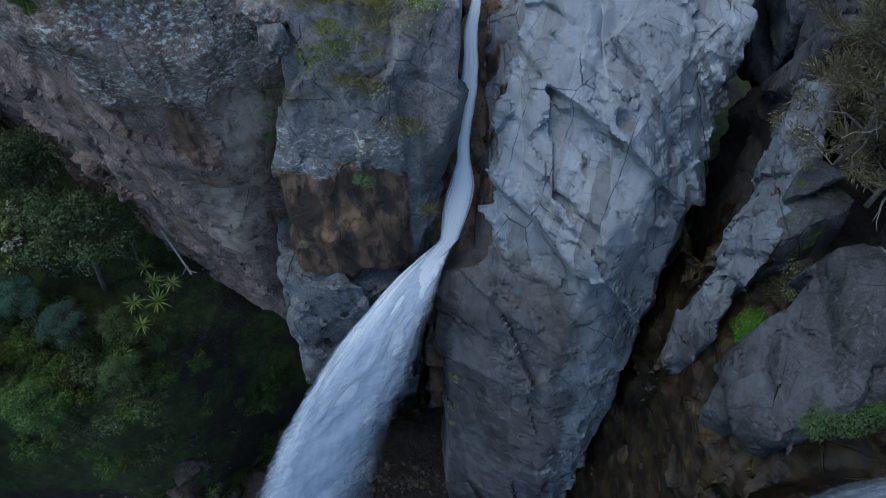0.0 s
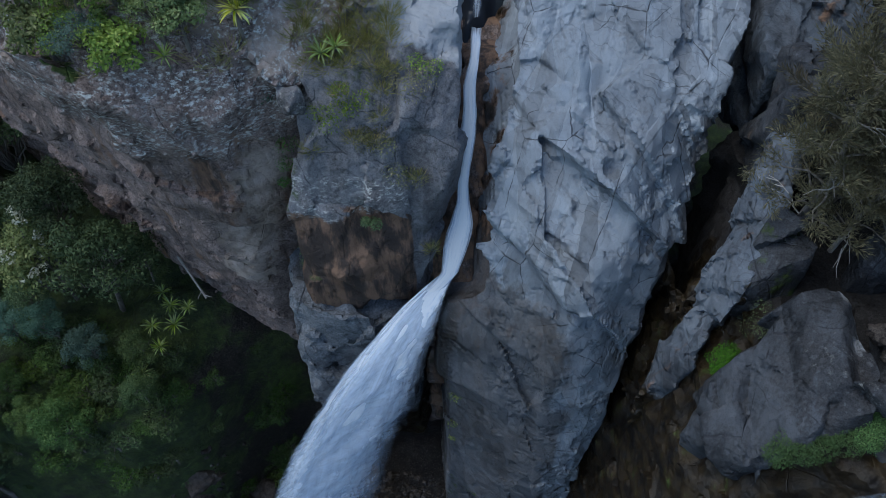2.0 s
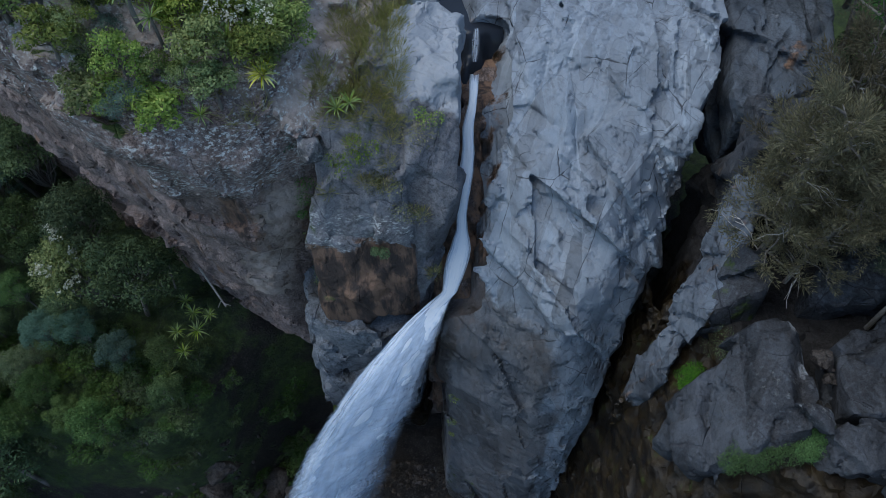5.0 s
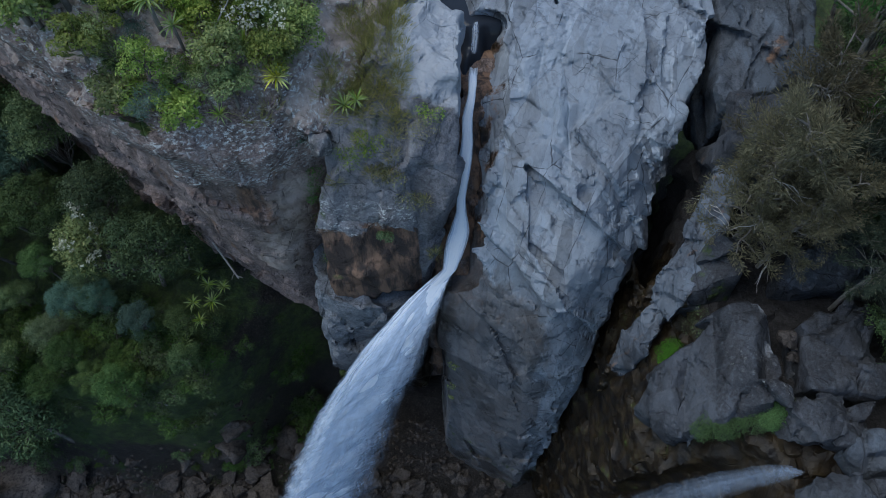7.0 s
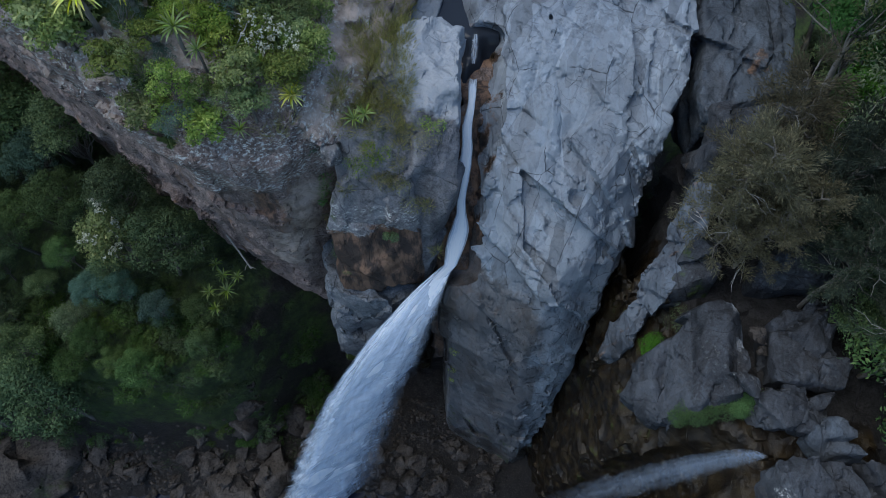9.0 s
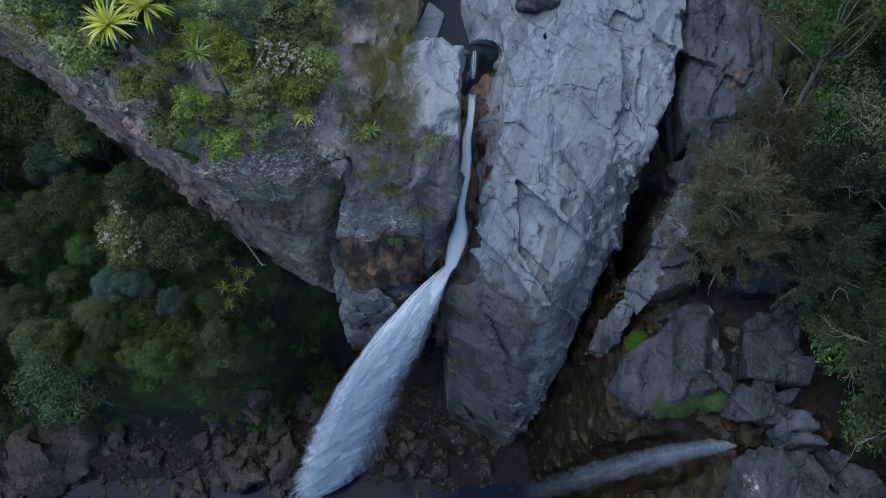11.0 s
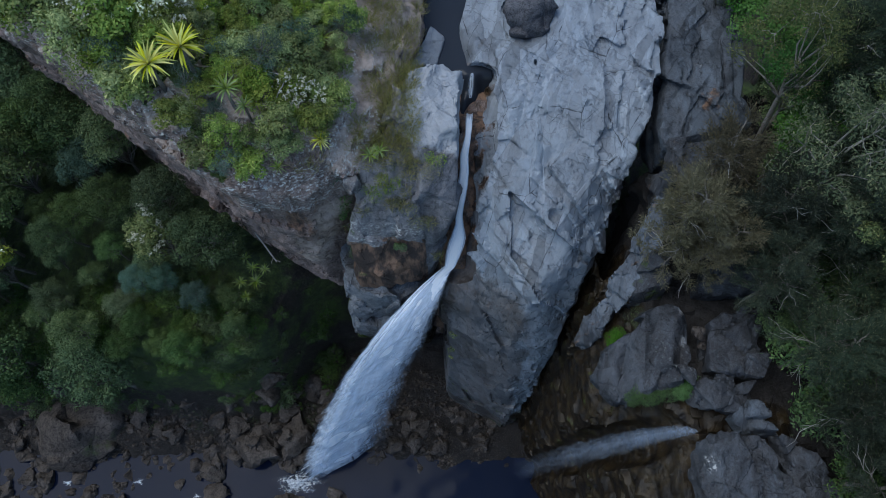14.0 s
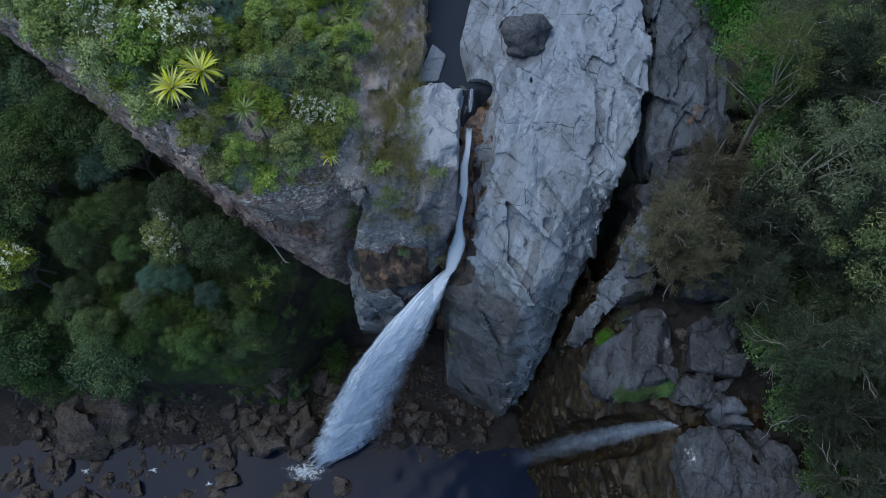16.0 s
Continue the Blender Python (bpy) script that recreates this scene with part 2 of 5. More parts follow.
    col = mix(nt, ramp(nt, speck, 0.5, 0.66, 0, 0.6 * grit), col, tuple(0.45 * q for q in dark))
    col = mix(nt, ramp(nt, speck, 0.48, 0.3, 0, 0.35 * grit), col, tuple(min(1, 1.35 * q) for q in pale))
    col = mix(nt, calc(nt, "MULTIPLY", lines, crack), col, (0.03, 0.03, 0.035))

    def stain(attribute, color, spread, lo=0.4, hi=0.6, tex=None):
        t = middle if tex is None else tex
        return ramp(nt, calc(nt, "ADD", attr(nt, attribute), calc(nt, "MULTIPLY", calc(nt, "SUBTRACT", t, 0.5), spread)), lo, hi)

    drip = noise_tex(nt, stretched(nt, vec, 1.6, 1.6, 0.22), 1.0, 5, 0.6)
    f = stain("iron", None, 1.6, tex=drip)
    rust = mix(nt, ramp(nt, noise_tex(nt, stretched(nt, vec, 2.2, 2.2, 0.25), 1.0, 7, 0.65), 0.4, 0.58), (0.225, 0.137, 0.09), (0.06, 0.045, 0.038))
    col = mix(nt, f, col, rust)
    # wet rock; its dark colour also paints shade under the east ledge
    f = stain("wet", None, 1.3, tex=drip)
    wet_shade_col = mix(nt, ramp(nt, middle, 0.35, 0.7), (0.009, 0.007, 0.0055), (0.04, 0.0275, 0.013))
    col = mix(nt, f, col, wet_shade_col)
    wetness = f
    # grey-brown stain mixed with painted shade for faces that get less sky
    f = stain("film_shade", None, 0.9, tex=drip)
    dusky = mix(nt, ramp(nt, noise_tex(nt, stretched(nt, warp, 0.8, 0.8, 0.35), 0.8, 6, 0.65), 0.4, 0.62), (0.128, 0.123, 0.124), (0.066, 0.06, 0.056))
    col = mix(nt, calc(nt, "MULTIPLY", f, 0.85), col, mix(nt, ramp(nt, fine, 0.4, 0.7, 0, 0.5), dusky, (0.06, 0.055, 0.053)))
    f = stain("pale", None, 0.9)
    col = mix(nt, f, col, mix(nt, middle, (0.4, 0.415, 0.435), (0.25, 0.26, 0.275)))
    f = stain("soil", None, 1.0)
    soil = mix(nt, ramp(nt, middle, 0.4, 0.65), (0.4, 0.325, 0.275), (0.215, 0.168, 0.135))
    soil = mix(nt, ramp(nt, fine, 0.55, 0.7, 0, 0.6), soil, (0.2, 0.17, 0.14))
    col = mix(nt, f, col, soil)
    f = stain("moss", None, 1.4)
    green = mix(nt, ramp(nt, noise_tex(nt, vec, 5.0, 6, 0.7), 0.35, 0.7), (0.03, 0.05, 0.015), (0.085, 0.11, 0.028))
    col = mix(nt, f, col, green)
    blob2 = noise_tex(nt, stretched(nt, vec, 1.0, 1.0, 1.7, (0.3, 0.5, 0.2)), 7.0, 8, 0.75)
    drift = noise_tex(nt, stretched(nt, warp, 0.6, 0.6, 1.6, (0.3, 0.5, 0.2)), 1.3, 4, 0.6)
    lf = calc(nt, "MULTIPLY", ramp(nt, blob2, 0.5, 0.61), ramp(nt, drift, 0.4, 0.56, 0.3, 1.0))
    lf = calc(nt, "MULTIPLY", lf, ramp(nt, calc(nt, "ADD", attr(nt, "lichen"), calc(nt, "MULTIPLY", calc(nt, "SUBTRACT", middle, 0.5), 1.2)), 0.4, 0.75))
    col = mix(nt, lf, col, mix(nt, fine, (0.44, 0.44, 0.41), (0.66, 0.66, 0.62)))
    nt.links.new(col, b.inputs["Base Color"])
    rough = ramp(nt, wetness, 0, 1, 0.82, 0.3)
    nt.links.new(rough, b.inputs["Roughness"])
    b.inputs["Specular IOR Level"].default_value = 0.225
    h = calc(nt, "ADD", calc(nt, "MULTIPLY", middle, 0.55), calc(nt, "MULTIPLY", fine, 0.3))
    h = calc(nt, "SUBTRACT", h, calc(nt, "MULTIPLY", lines, 0.35))
    h = calc(nt, "ADD", h, calc(nt, "MULTIPLY", node(nt, "TexVoronoi", {"Vector": warp, "Scale": 3.5}).outputs["Distance"], 0.25))
    bump = node(nt, "Bump", {"Height": h, "Strength": 0.7, "Distance": 0.12 * grain})
    if shard:
        tilted = stretched(nt, stretched(nt, node(nt, "VectorMath", {0: vec, 1: node(nt, "VectorMath", {0: node(nt, "TexNoise", {"Vector": vec, "Scale": 0.9, "Detail": 1.0}).outputs["Color"], 3: 0.3}, operation="SCALE").outputs[0]}, operation="ADD").outputs[0], 1, 1, 1, (0.35, 0.1, 0.5)), 1.0, 0.3, 0.28)
        n = None
        for sc, amount in ((0.8, 0.5), (2.1, 0.36), (5.5, 0.2)):
            cell = node(nt, "TexVoronoi", {"Vector": tilted, "Scale": sc})
            off = node(nt, "VectorMath", {0: tilted, 1: cell.outputs["Position"]}, operation="SUBTRACT").outputs[0]
            lean = node(nt, "VectorMath", {0: cell.outputs["Color"], 1: (0.5, 0.5, 0.5)}, operation="SUBTRACT").outputs[0]
            t = node(nt, "VectorMath", {0: off, 1: lean}, operation="DOT_PRODUCT").outputs["Value"]
            t = calc(nt, "MULTIPLY", t, amount * shard)
            n = t if n is None else calc(nt, "ADD", n, t)
        for t in chips:
            n = calc(nt, "ADD", n, t)
        flat = node(nt, "Bump", {"Height": n, "Strength": 1.0, "Distance": 1.0})
        nt.links.new(flat.outputs[0], bump.inputs["Normal"])
    nt.links.new(bump.outputs[0], b.inputs["Normal"])
    return m


def leaf_material(name, a, b2, c, rough=0.65, gloss=0.15):
    m, nt, b = material(name)
    rnd = node(nt, "NewGeometry").outputs["Random Per Island"]
    orn = node(nt, "ObjectInfo").outputs["Random"]
    col = mix(nt, ramp(nt, rnd, 0.0, 0.75), a, b2)
    col = mix(nt, ramp(nt, rnd, 0.86, 0.99), col, c)
    hue = node(nt, "HueSaturation", {"Hue": ramp(nt, orn, 0, 1, 0.485, 0.515), "Saturation": ramp(nt, calc(nt, "FRACT", calc(nt, "MULTIPLY", orn, 7.3)), 0, 1, 0.75, 1.1),
                                     "Value": ramp(nt, calc(nt, "FRACT", calc(nt, "MULTIPLY", orn, 13.7)), 0, 1, 0.75, 1.45), "Color": col}).outputs[0]
    nt.links.new(hue, b.inputs["Base Color"])
    b.inputs["Roughness"].default_value = rough
    b.inputs["Specular IOR Level"].default_value = gloss
    tr = node(nt, "BsdfTranslucent", {"Color": hue})
    mx = node(nt, "MixShader", {0: 0.3, 1: b.outputs[0], 2: tr.outputs[0]})
    nt.links.new(mx.outputs[0], nt.nodes["Material Output"].inputs["Surface"])
    return m


def bark_material(name, a, b2):
    m, nt, b = material(name)
    vec = node(nt, "TexCoord").outputs["Object"]
    n = noise_tex(nt, stretched(nt, vec, 6, 6, 1.2), 2.0, 6, 0.7)
    nt.links.new(mix(nt, ramp(nt, n, 0.35, 0.65), a, b2), b.inputs["Base Color"])
    b.inputs["Roughness"].default_value = 0.85
    bump = node(nt, "Bump", {"Height": n, "Strength": 0.6, "Distance": 0.03})
    nt.links.new(bump.outputs[0], b.inputs["Normal"])
    return m


def ground_material():
    m, nt, b = material("bed_and_bank")
    vec = node(nt, "TexCoord").outputs["Object"]
    big, middle, fine = noise_tex(nt, vec, 0.4, 5), noise_tex(nt, vec, 2.2, 8, 0.7), noise_tex(nt, vec, 11, 6, 0.7)
    soil = mix(nt, ramp(nt, middle, 0.35, 0.65), (0.009, 0.007, 0.006), (0.03, 0.024, 0.02))
    soil = mix(nt, ramp(nt, fine, 0.5, 0.7, 0, 0.7), soil, (0.15, 0.13, 0.11))
    green = mix(nt, ramp(nt, middle, 0.4, 0.65), (0.026, 0.046, 0.012), (0.075, 0.115, 0.024))
    green = mix(nt, ramp(nt, fine, 0.5, 0.75), green, (0.06, 0.06, 0.03))
    f = ramp(nt, calc(nt, "ADD", attr(nt, "moss"), calc(nt, "MULTIPLY", calc(nt, "SUBTRACT", big, 0.5), 2.4)), 0.5, 0.8)
    nt.links.new(mix(nt, f, soil, green), b.inputs["Base Color"])
    b.inputs["Roughness"].default_value = 0.6
    h = calc(nt, "ADD", middle, calc(nt, "MULTIPLY", fine, 0.5))
    bump = node(nt, "Bump", {"Height": h, "Strength": 1.0, "Distance": 0.4})
    nt.links.new(bump.outputs[0], b.inputs["Normal"])
    return m


def pool_material(name="dark_pool_water", deep=(0.007, 0.011, 0.026), gloss=0.13):
    m, nt, b = material(name)
    vec = node(nt, "TexCoord").outputs["Object"]
    b.inputs["Base Color"].default_value = (*deep, 1)
    b.inputs["Roughness"].default_value = 0.12
    b.inputs["IOR"].default_value = 1.33
    b.inputs["Specular IOR Level"].default_value = gloss
    h = calc(nt, "ADD", noise_tex(nt, stretched(nt, vec, 1, 1.6, 1), 1.6, 4, 0.5, 0.6), calc(nt, "MULTIPLY", noise_tex(nt, vec, 6.0, 3), 0.3))
    bump = node(nt, "Bump", {"Height": h, "Strength": 0.2, "Distance": 0.025})
    nt.links.new(bump.outputs[0], b.inputs["Normal"])
    return m


def foam_material(name, stretch_s, dense, color=(0.86, 0.9, 0.93), hazy=0.0):
    """White water: bright droplets with clear gaps, streaked along the flow."""
    m, nt, b = material(name)
    flow = node(nt, "Attribute", attribute_name="flow").outputs["Vector"]
    fade = attr(nt, "fade")
    st = noise_tex(nt, stretched(nt, flow, 20, stretch_s, 1), 1.0, 7, 0.65, 0.5)
    lump = noise_tex(nt, stretched(nt, flow, 12, 2.6, 1), 1.0, 9, 0.75, 0.3)
    t = calc(nt, "ADD", calc(nt, "MULTIPLY", st, 0.55), calc(nt, "MULTIPLY", lump, 0.6))
    a = ramp(nt, calc(nt, "ADD", calc(nt, "ADD", t, dense), calc(nt, "MULTIPLY", fade, 0.9)), 1.05 - 0.35 * hazy, 1.5 + 0.5 * hazy)
    tone = mix(nt, ramp(nt, calc(nt, "ADD", t, calc(nt, "MULTIPLY", fade, 0.2)), 0.52, 0.78), (0.68 * color[0], 0.75 * color[1], 0.84 * color[2]), color)
    nt.links.new(tone, b.inputs["Base Color"])
    b.inputs["Roughness"].default_value = 0.7
    nt.links.new(a, b.inputs["Alpha"])
    tr = node(nt, "BsdfTranslucent", {"Color": tone})
    clear = node(nt, "BsdfTransparent")
    inner = node(nt, "MixShader", {0: 0.2, 1: b.outputs[0], 2: tr.outputs[0]})
    b.inputs["Alpha"].default_value = 1.0
    for l in list(b.inputs["Alpha"].links):
        nt.links.remove(l)
    mx = node(nt, "MixShader", {0: a, 1: clear.outputs[0], 2: inner.outputs[0]})
    nt.links.new(mx.outputs[0], nt.nodes["Material Output"].inputs["Surface"])
    bump = node(nt, "Bump", {"Height": t, "Strength": 0.18, "Distance": 0.1})
    drops = node(nt, "VectorMath", {0: bump.outputs[0], 1: (-0.1, -0.2, 0.9)}, operation="ADD").outputs[0]
    drops = node(nt, "VectorMath", {0: drops}, operation="NORMALIZE").outputs[0]
    nt.links.new(drops, b.inputs["Normal"])
    return m


m_slab = rock_material("pale_grey_basalt", (0.265, 0.29, 0.318), (0.19, 0.21, 0.238), (0.115, 0.127, 0.146), crack=0.85, shard=2.2, grain=0.25, runoff=0.45, grit=0.14, flake=0.5)
m_cliff = rock_material("weathered_brown_cliff_rock", (0.28, 0.214, 0.186), (0.17, 0.128, 0.111), (0.06, 0.045, 0.04), crack=0.3, streak=0.5, spots=0.7, shard=0.9, runoff=0.3)
m_butt = rock_material("lichened_grey_rock", (0.21, 0.203, 0.206), (0.14, 0.135, 0.138), (0.05, 0.047, 0.05), crack=0.6, streak=0.4, spots=0.3, shard=1.4, runoff=0.5, grit=0.7, flake=0.3)
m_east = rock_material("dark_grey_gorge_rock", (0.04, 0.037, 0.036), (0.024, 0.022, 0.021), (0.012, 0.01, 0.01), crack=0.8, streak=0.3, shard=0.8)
m_ledge = rock_material("blue_grey_ledge_rock", (0.21, 0.222, 0.238), (0.14, 0.147, 0.157), (0.07, 0.072, 0.077), crack=0.7, spots=0.3, shard=1.0)
m_boulder = rock_material("river_boulder_stone", (0.1, 0.084, 0.072), (0.052, 0.044, 0.039), (0.018, 0.015, 0.013), crack=0.2, shard=1.4, flake=0.3)
m_dim = rock_material("dark_ledge_rock", (0.07, 0.073, 0.08), (0.036, 0.037, 0.041), (0.013, 0.0125, 0.0135), crack=0.7, spots=0.7, shard=2.0, runoff=0.7, grit=0.7, flake=0.2)
m_rib = rock_material("grey_rib_rock", (0.098, 0.109, 0.124), (0.06, 0.067, 0.077), (0.026, 0.028, 0.033), crack=0.7, shard=1.8, grain=0.5, runoff=0.6, grit=0.5)
m_strip = rock_material("blue_grey_rib_rock", (0.14, 0.156, 0.178), (0.09, 0.1, 0.117), (0.04, 0.043, 0.05), crack=0.7, shard=1.8, grain=0.5, runoff=0.6, grit=0.3, flake=0.5)
m_bed = ground_material()
m_pool = pool_material()
m_stream = pool_material("shallow_slate_water", (0.022, 0.026, 0.034), 0.3)
m_foam = foam_material("white_water", 1.1, 0.46, (0.93, 0.96, 0.99))
m_chute = foam_material("chute_white_water", 0.3, 0.7, (0.95, 0.96, 0.97))
m_mist = foam_material("falling_veil_water", 0.22, -0.36, (0.55, 0.65, 0.8), 1.0)
m_veil = foam_material("water_spray", 0.25, 0.04, (0.66, 0.75, 0.88), 0.5)
m_bush = leaf_material("shrub_leaf", (0.13, 0.195, 0.043), (0.25, 0.315, 0.07), (0.4, 0.43, 0.115))
m_moss = leaf_material("bank_moss_leaf", (0.045, 0.08, 0.02), (0.09, 0.14, 0.03), (0.17, 0.22, 0.055))
m_dusk = leaf_material("dark_bank_leaf", (0.048, 0.084, 0.026), (0.09, 0.14, 0.038), (0.14, 0.19, 0.06))
m_tree = leaf_material("forest_leaf", (0.05, 0.086, 0.033), (0.104, 0.156, 0.054), (0.19, 0.245, 0.088))
m_blue = leaf_material("blue_green_leaf", (0.06, 0.11, 0.075), (0.09, 0.15, 0.11), (0.13, 0.19, 0.145))
m_needle = leaf_material("casuarina_needle", (0.026, 0.042, 0.027), (0.058, 0.08, 0.047), (0.15, 0.16, 0.085))
m_gold = leaf_material("olive_needle", (0.07, 0.064, 0.03), (0.12, 0.106, 0.047), (0.19, 0.155, 0.065))
m_gum = leaf_material("gum_leaf", (0.075, 0.11, 0.045), (0.155, 0.185, 0.07), (0.33, 0.32, 0.13), 0.8, 0.05)
m_agave = leaf_material("strap_leaf", (0.11, 0.18, 0.032), (0.19, 0.265, 0.045), (0.3, 0.34, 0.07), 0.4, 0.45)
m_yellow = leaf_material("yellow_strap_leaf", (0.46, 0.48, 0.04), (0.58, 0.58, 0.06), (0.68, 0.66, 0.1), 0.45, 0.3)
m_grass = leaf_material("grass_blade", (0.12, 0.13, 0.042), (0.2, 0.185, 0.07), (0.32, 0.25, 0.13))
m_fern = leaf_material("bright_fern_leaf", (0.045, 0.12, 0.02), (0.08, 0.185, 0.03), (0.13, 0.25, 0.05))
m_flower = leaf_material("cream_blossom", (0.55, 0.55, 0.42), (0.68, 0.68, 0.55), (0.75, 0.75, 0.6))
m_bark = bark_material("grey_bark", (0.10, 0.085, 0.07), (0.2, 0.18, 0.155))
m_gumbark = bark_material("pale_gum_bark", (0.17, 0.155, 0.13), (0.27, 0.25, 0.215))
m_dead = bark_material("bleached_dead_wood", (0.24, 0.225, 0.2), (0.36, 0.34, 0.31))


# ---- rock masses ----
def warped(p, amount, scale, s):
    return p + amount * np.stack([vnoise(p * scale, s), vnoise(p * scale, s + 1), vnoise(p * scale, s + 2)], 1)


BED = np.array([[0.7, 0.1, 0.35], [-0.5, 0.45, 0.3], [0.2, -0.2, 1.2]], np.float32)
SHARD = np.array([[0.10, 0.46, 0.16], [-0.17, 0.24, 0.20], [-0.10, 0.12, 0.22]], np.float32)


def sheets(q, jag, depth):
    """Overlapping plates along q: each sinks under the next one, with a broken step between."""
    t = q + jag
    return depth * (t - np.floor(t))


def relief_slab(p):
    w = warped(p, 0.12, 0.5, 3)
    f, _ = facets(w @ (SHARD * 0.85), 11, 0.3)
    g, _ = facets(w @ (SHARD * 2.4), 31, 0.5)
    h, _ = facets(w @ (SHARD * 5.0), 37, 0.5)
    worn = 1 - 0.75 * bump01(p[:, 1] + 1.5 * vnoise(p * 0.5, 41), 15.5, 18.5)
    rough = np.clip(vnoise(p * 0.35, 9) * 2.2 + 0.2, 0, 1) * worn
    plates = np.clip(vnoise(p * 0.3, 29) * 3.0 + 0.35, 0, 1) * worn
    dip = w @ np.array([0.24, 0.28, 0.17], np.float32)
    flank = w @ np.array([-0.62, 0.12, 0.10], np.float32)
    calm = 0.5 + 0.5 * bump01(p[:, 2], 15.5, 19)
    steps = sheets(dip, 0.8 * f + 0.25 * g, 0.22) * plates
    side = sheets(flank, 0.5 * f + 0.2 * g, 0.26) * bump01(p[:, 0] + 0.12 * (18 - p[:, 2]), 4.8, 6.2)
    return calm * ((0.24 + 0.2 * worn) * f + 0.13 * g * rough + 0.05 * h * rough + steps) + side + 0.012 * fbm(p * 1.6, 7, 3) - 0.1


def relief_rib(p):
    """Long blades of rock that run down the gully."""
    w = warped(p, 0.12, 0.6, 43)
    f, _ = facets(w @ (SHARD * 1.7), 45, 0.5)
    g, _ = facets(w @ (SHARD * 4.5), 47, 0.5)
    side = w @ np.array([-1.1, 0.75, 0.25], np.float32)
    return 0.2 * f + 0.07 * g + sheets(side, 0.5 * f + 0.3 * g, 0.13) + 0.015 * fbm(p * 2, 7, 3) - 0.1


def relief_butt(p):
    w = warped(p, 0.2, 0.5, 71)
    f, e = facets(w * np.array([0.5, 0.42, 0.4], np.float32), 75, 0.5)
    g, _ = facets(w * np.array([1.3, 1.1, 1.0], np.float32), 79, 0.5)
    rough = np.clip(vnoise(p * 0.5, 80) * 2 + 0.2, 0, 1)
    return 0.4 * f + 0.14 * g * rough + (0.07 + 0.09 * bump01(p[:, 1], 12.6, 14)) * fbm(p * 1.1, 83, 5, 0.55) + 0.1 * np.exp(-(e / 0.045) ** 2) * rough


def relief_cliff(p):
    w = warped(p, 0.15, 0.8, 61)
    f, e = facets(w @ (BED * 0.5), 51, 0.6)
    g, _ = facets(w @ (BED * 1.5), 55, 0.6)
    h, _ = facets(w @ (BED * 3.6), 57, 0.6)
    return 0.34 * f + 0.17 * g + 0.06 * h + 0.09 * fbm(p * 1.8, 23, 4, 0.6)


def relief_block(p):
    w = warped(p, 0.15, 0.6, 71)
    f, e = facets(w * np.array([0.55, 0.55, 0.45], np.float32), 75, 0.5)
    g, _ = facets(w * 1.6, 79, 0.5)
    rough = np.clip(vnoise(p * 0.5, 80) * 2 + 0.4, 0, 1)
    crack = np.exp(-(e / 0.05) ** 2)
    return 0.5 * f + 0.2 * g * rough + 0.04 * fbm(p * 1.6, 83, 4) + 0.12 * crack


def segment_distance(p, a, b):
    a, b = np.array(a, np.float32), np.array(b, np.float32)
    t = np.clip(((p - a) @ (b - a)) / ((b - a) @ (b - a)), 0, 1)
    return np.linalg.norm(p - a - t[:, None] * (b - a), axis=1)


def polyline_distance(p, pts):
    return np.min([segment_distance(p, a, b) for a, b in zip(pts, pts[1:])], axis=0)


def bump01(x, lo, hi):
    t = np.clip((x - lo) / (hi - lo), 0, 1)
    return t * t * (3 - 2 * t)


POOL_Z = -2.5
FALL_LINE = [(0.95, 17.4, 21.4), (0.85, 15.3, 21.3), (0.8, 14.6, 20.8), (0.62, 13.0, 18.9), (0.5, 11.8, 17.3), (0.15, 10.9, 16.4)]
GULLY = [(9.4, 20, 22), (8.9, 16, 20), (7.9, 12.5, 18.5), (7.0, 10.4, 17.2), (6.0, 8.3, 12.5), (5.0, 6.4, 4), (4.6, 5.6, -2)]
PATH = [(-3.8, 24, 23.6), (-3.8, 19.7, 23.6), (-3.75, 16.4, 23.6), (-3.6, 15.3, 23.7), (-4.15, 13.9, 24.0), (-4.2, 12.7, 23.8)]


def carve_gully(p, v):
    d = polyline_distance(p, GULLY)
    v = np.maximum(v, 0.55 - d + 0.2 * vnoise(p * 0.8, 91))
    h = np.linalg.norm((p - np.array([8.0, 12.1, 16.4], np.float32)) / np.array([1.15, 2.1, 6.4], np.float32), axis=1)
    return np.maximum(v, 0.9 * (1 - h) + 0.15 * vnoise(p * 0.8, 92))


def carve_chute(p, v):
    q = p.copy()
    d = polyline_distance(q, FALL_LINE)
    return np.maximum(v, 0.78 - d + 0.12 * vnoise(p * 1.1, 93))


def carve_pools(p, v):
    v = carve_gully(p, v)
    d = np.linalg.norm((p - np.array([12.7, 20.4, 22.9], np.float32)) / np.array([0.35, 0.55, 1.4], np.float32), axis=1)
    return np.maximum(v, 0.4 * (1 - d))


SECOND_LINE = [(8.9 - 1.55 * t, 3.0 + 0.03 * t, 21.9 + 0.7 * t - 4.9 * t * t) for t in (0, 0.3, 0.6, 0.9, 1.2, 1.5, 1.8, 2.1, 2.4)]


def carve_east(p, v):
    """The hollow that the second fall has worn."""
    return np.maximum(carve_pools(p, v), 0.95 - polyline_distance(p, SECOND_LINE) + 0.25 * vnoise(p * 0.8, 95))


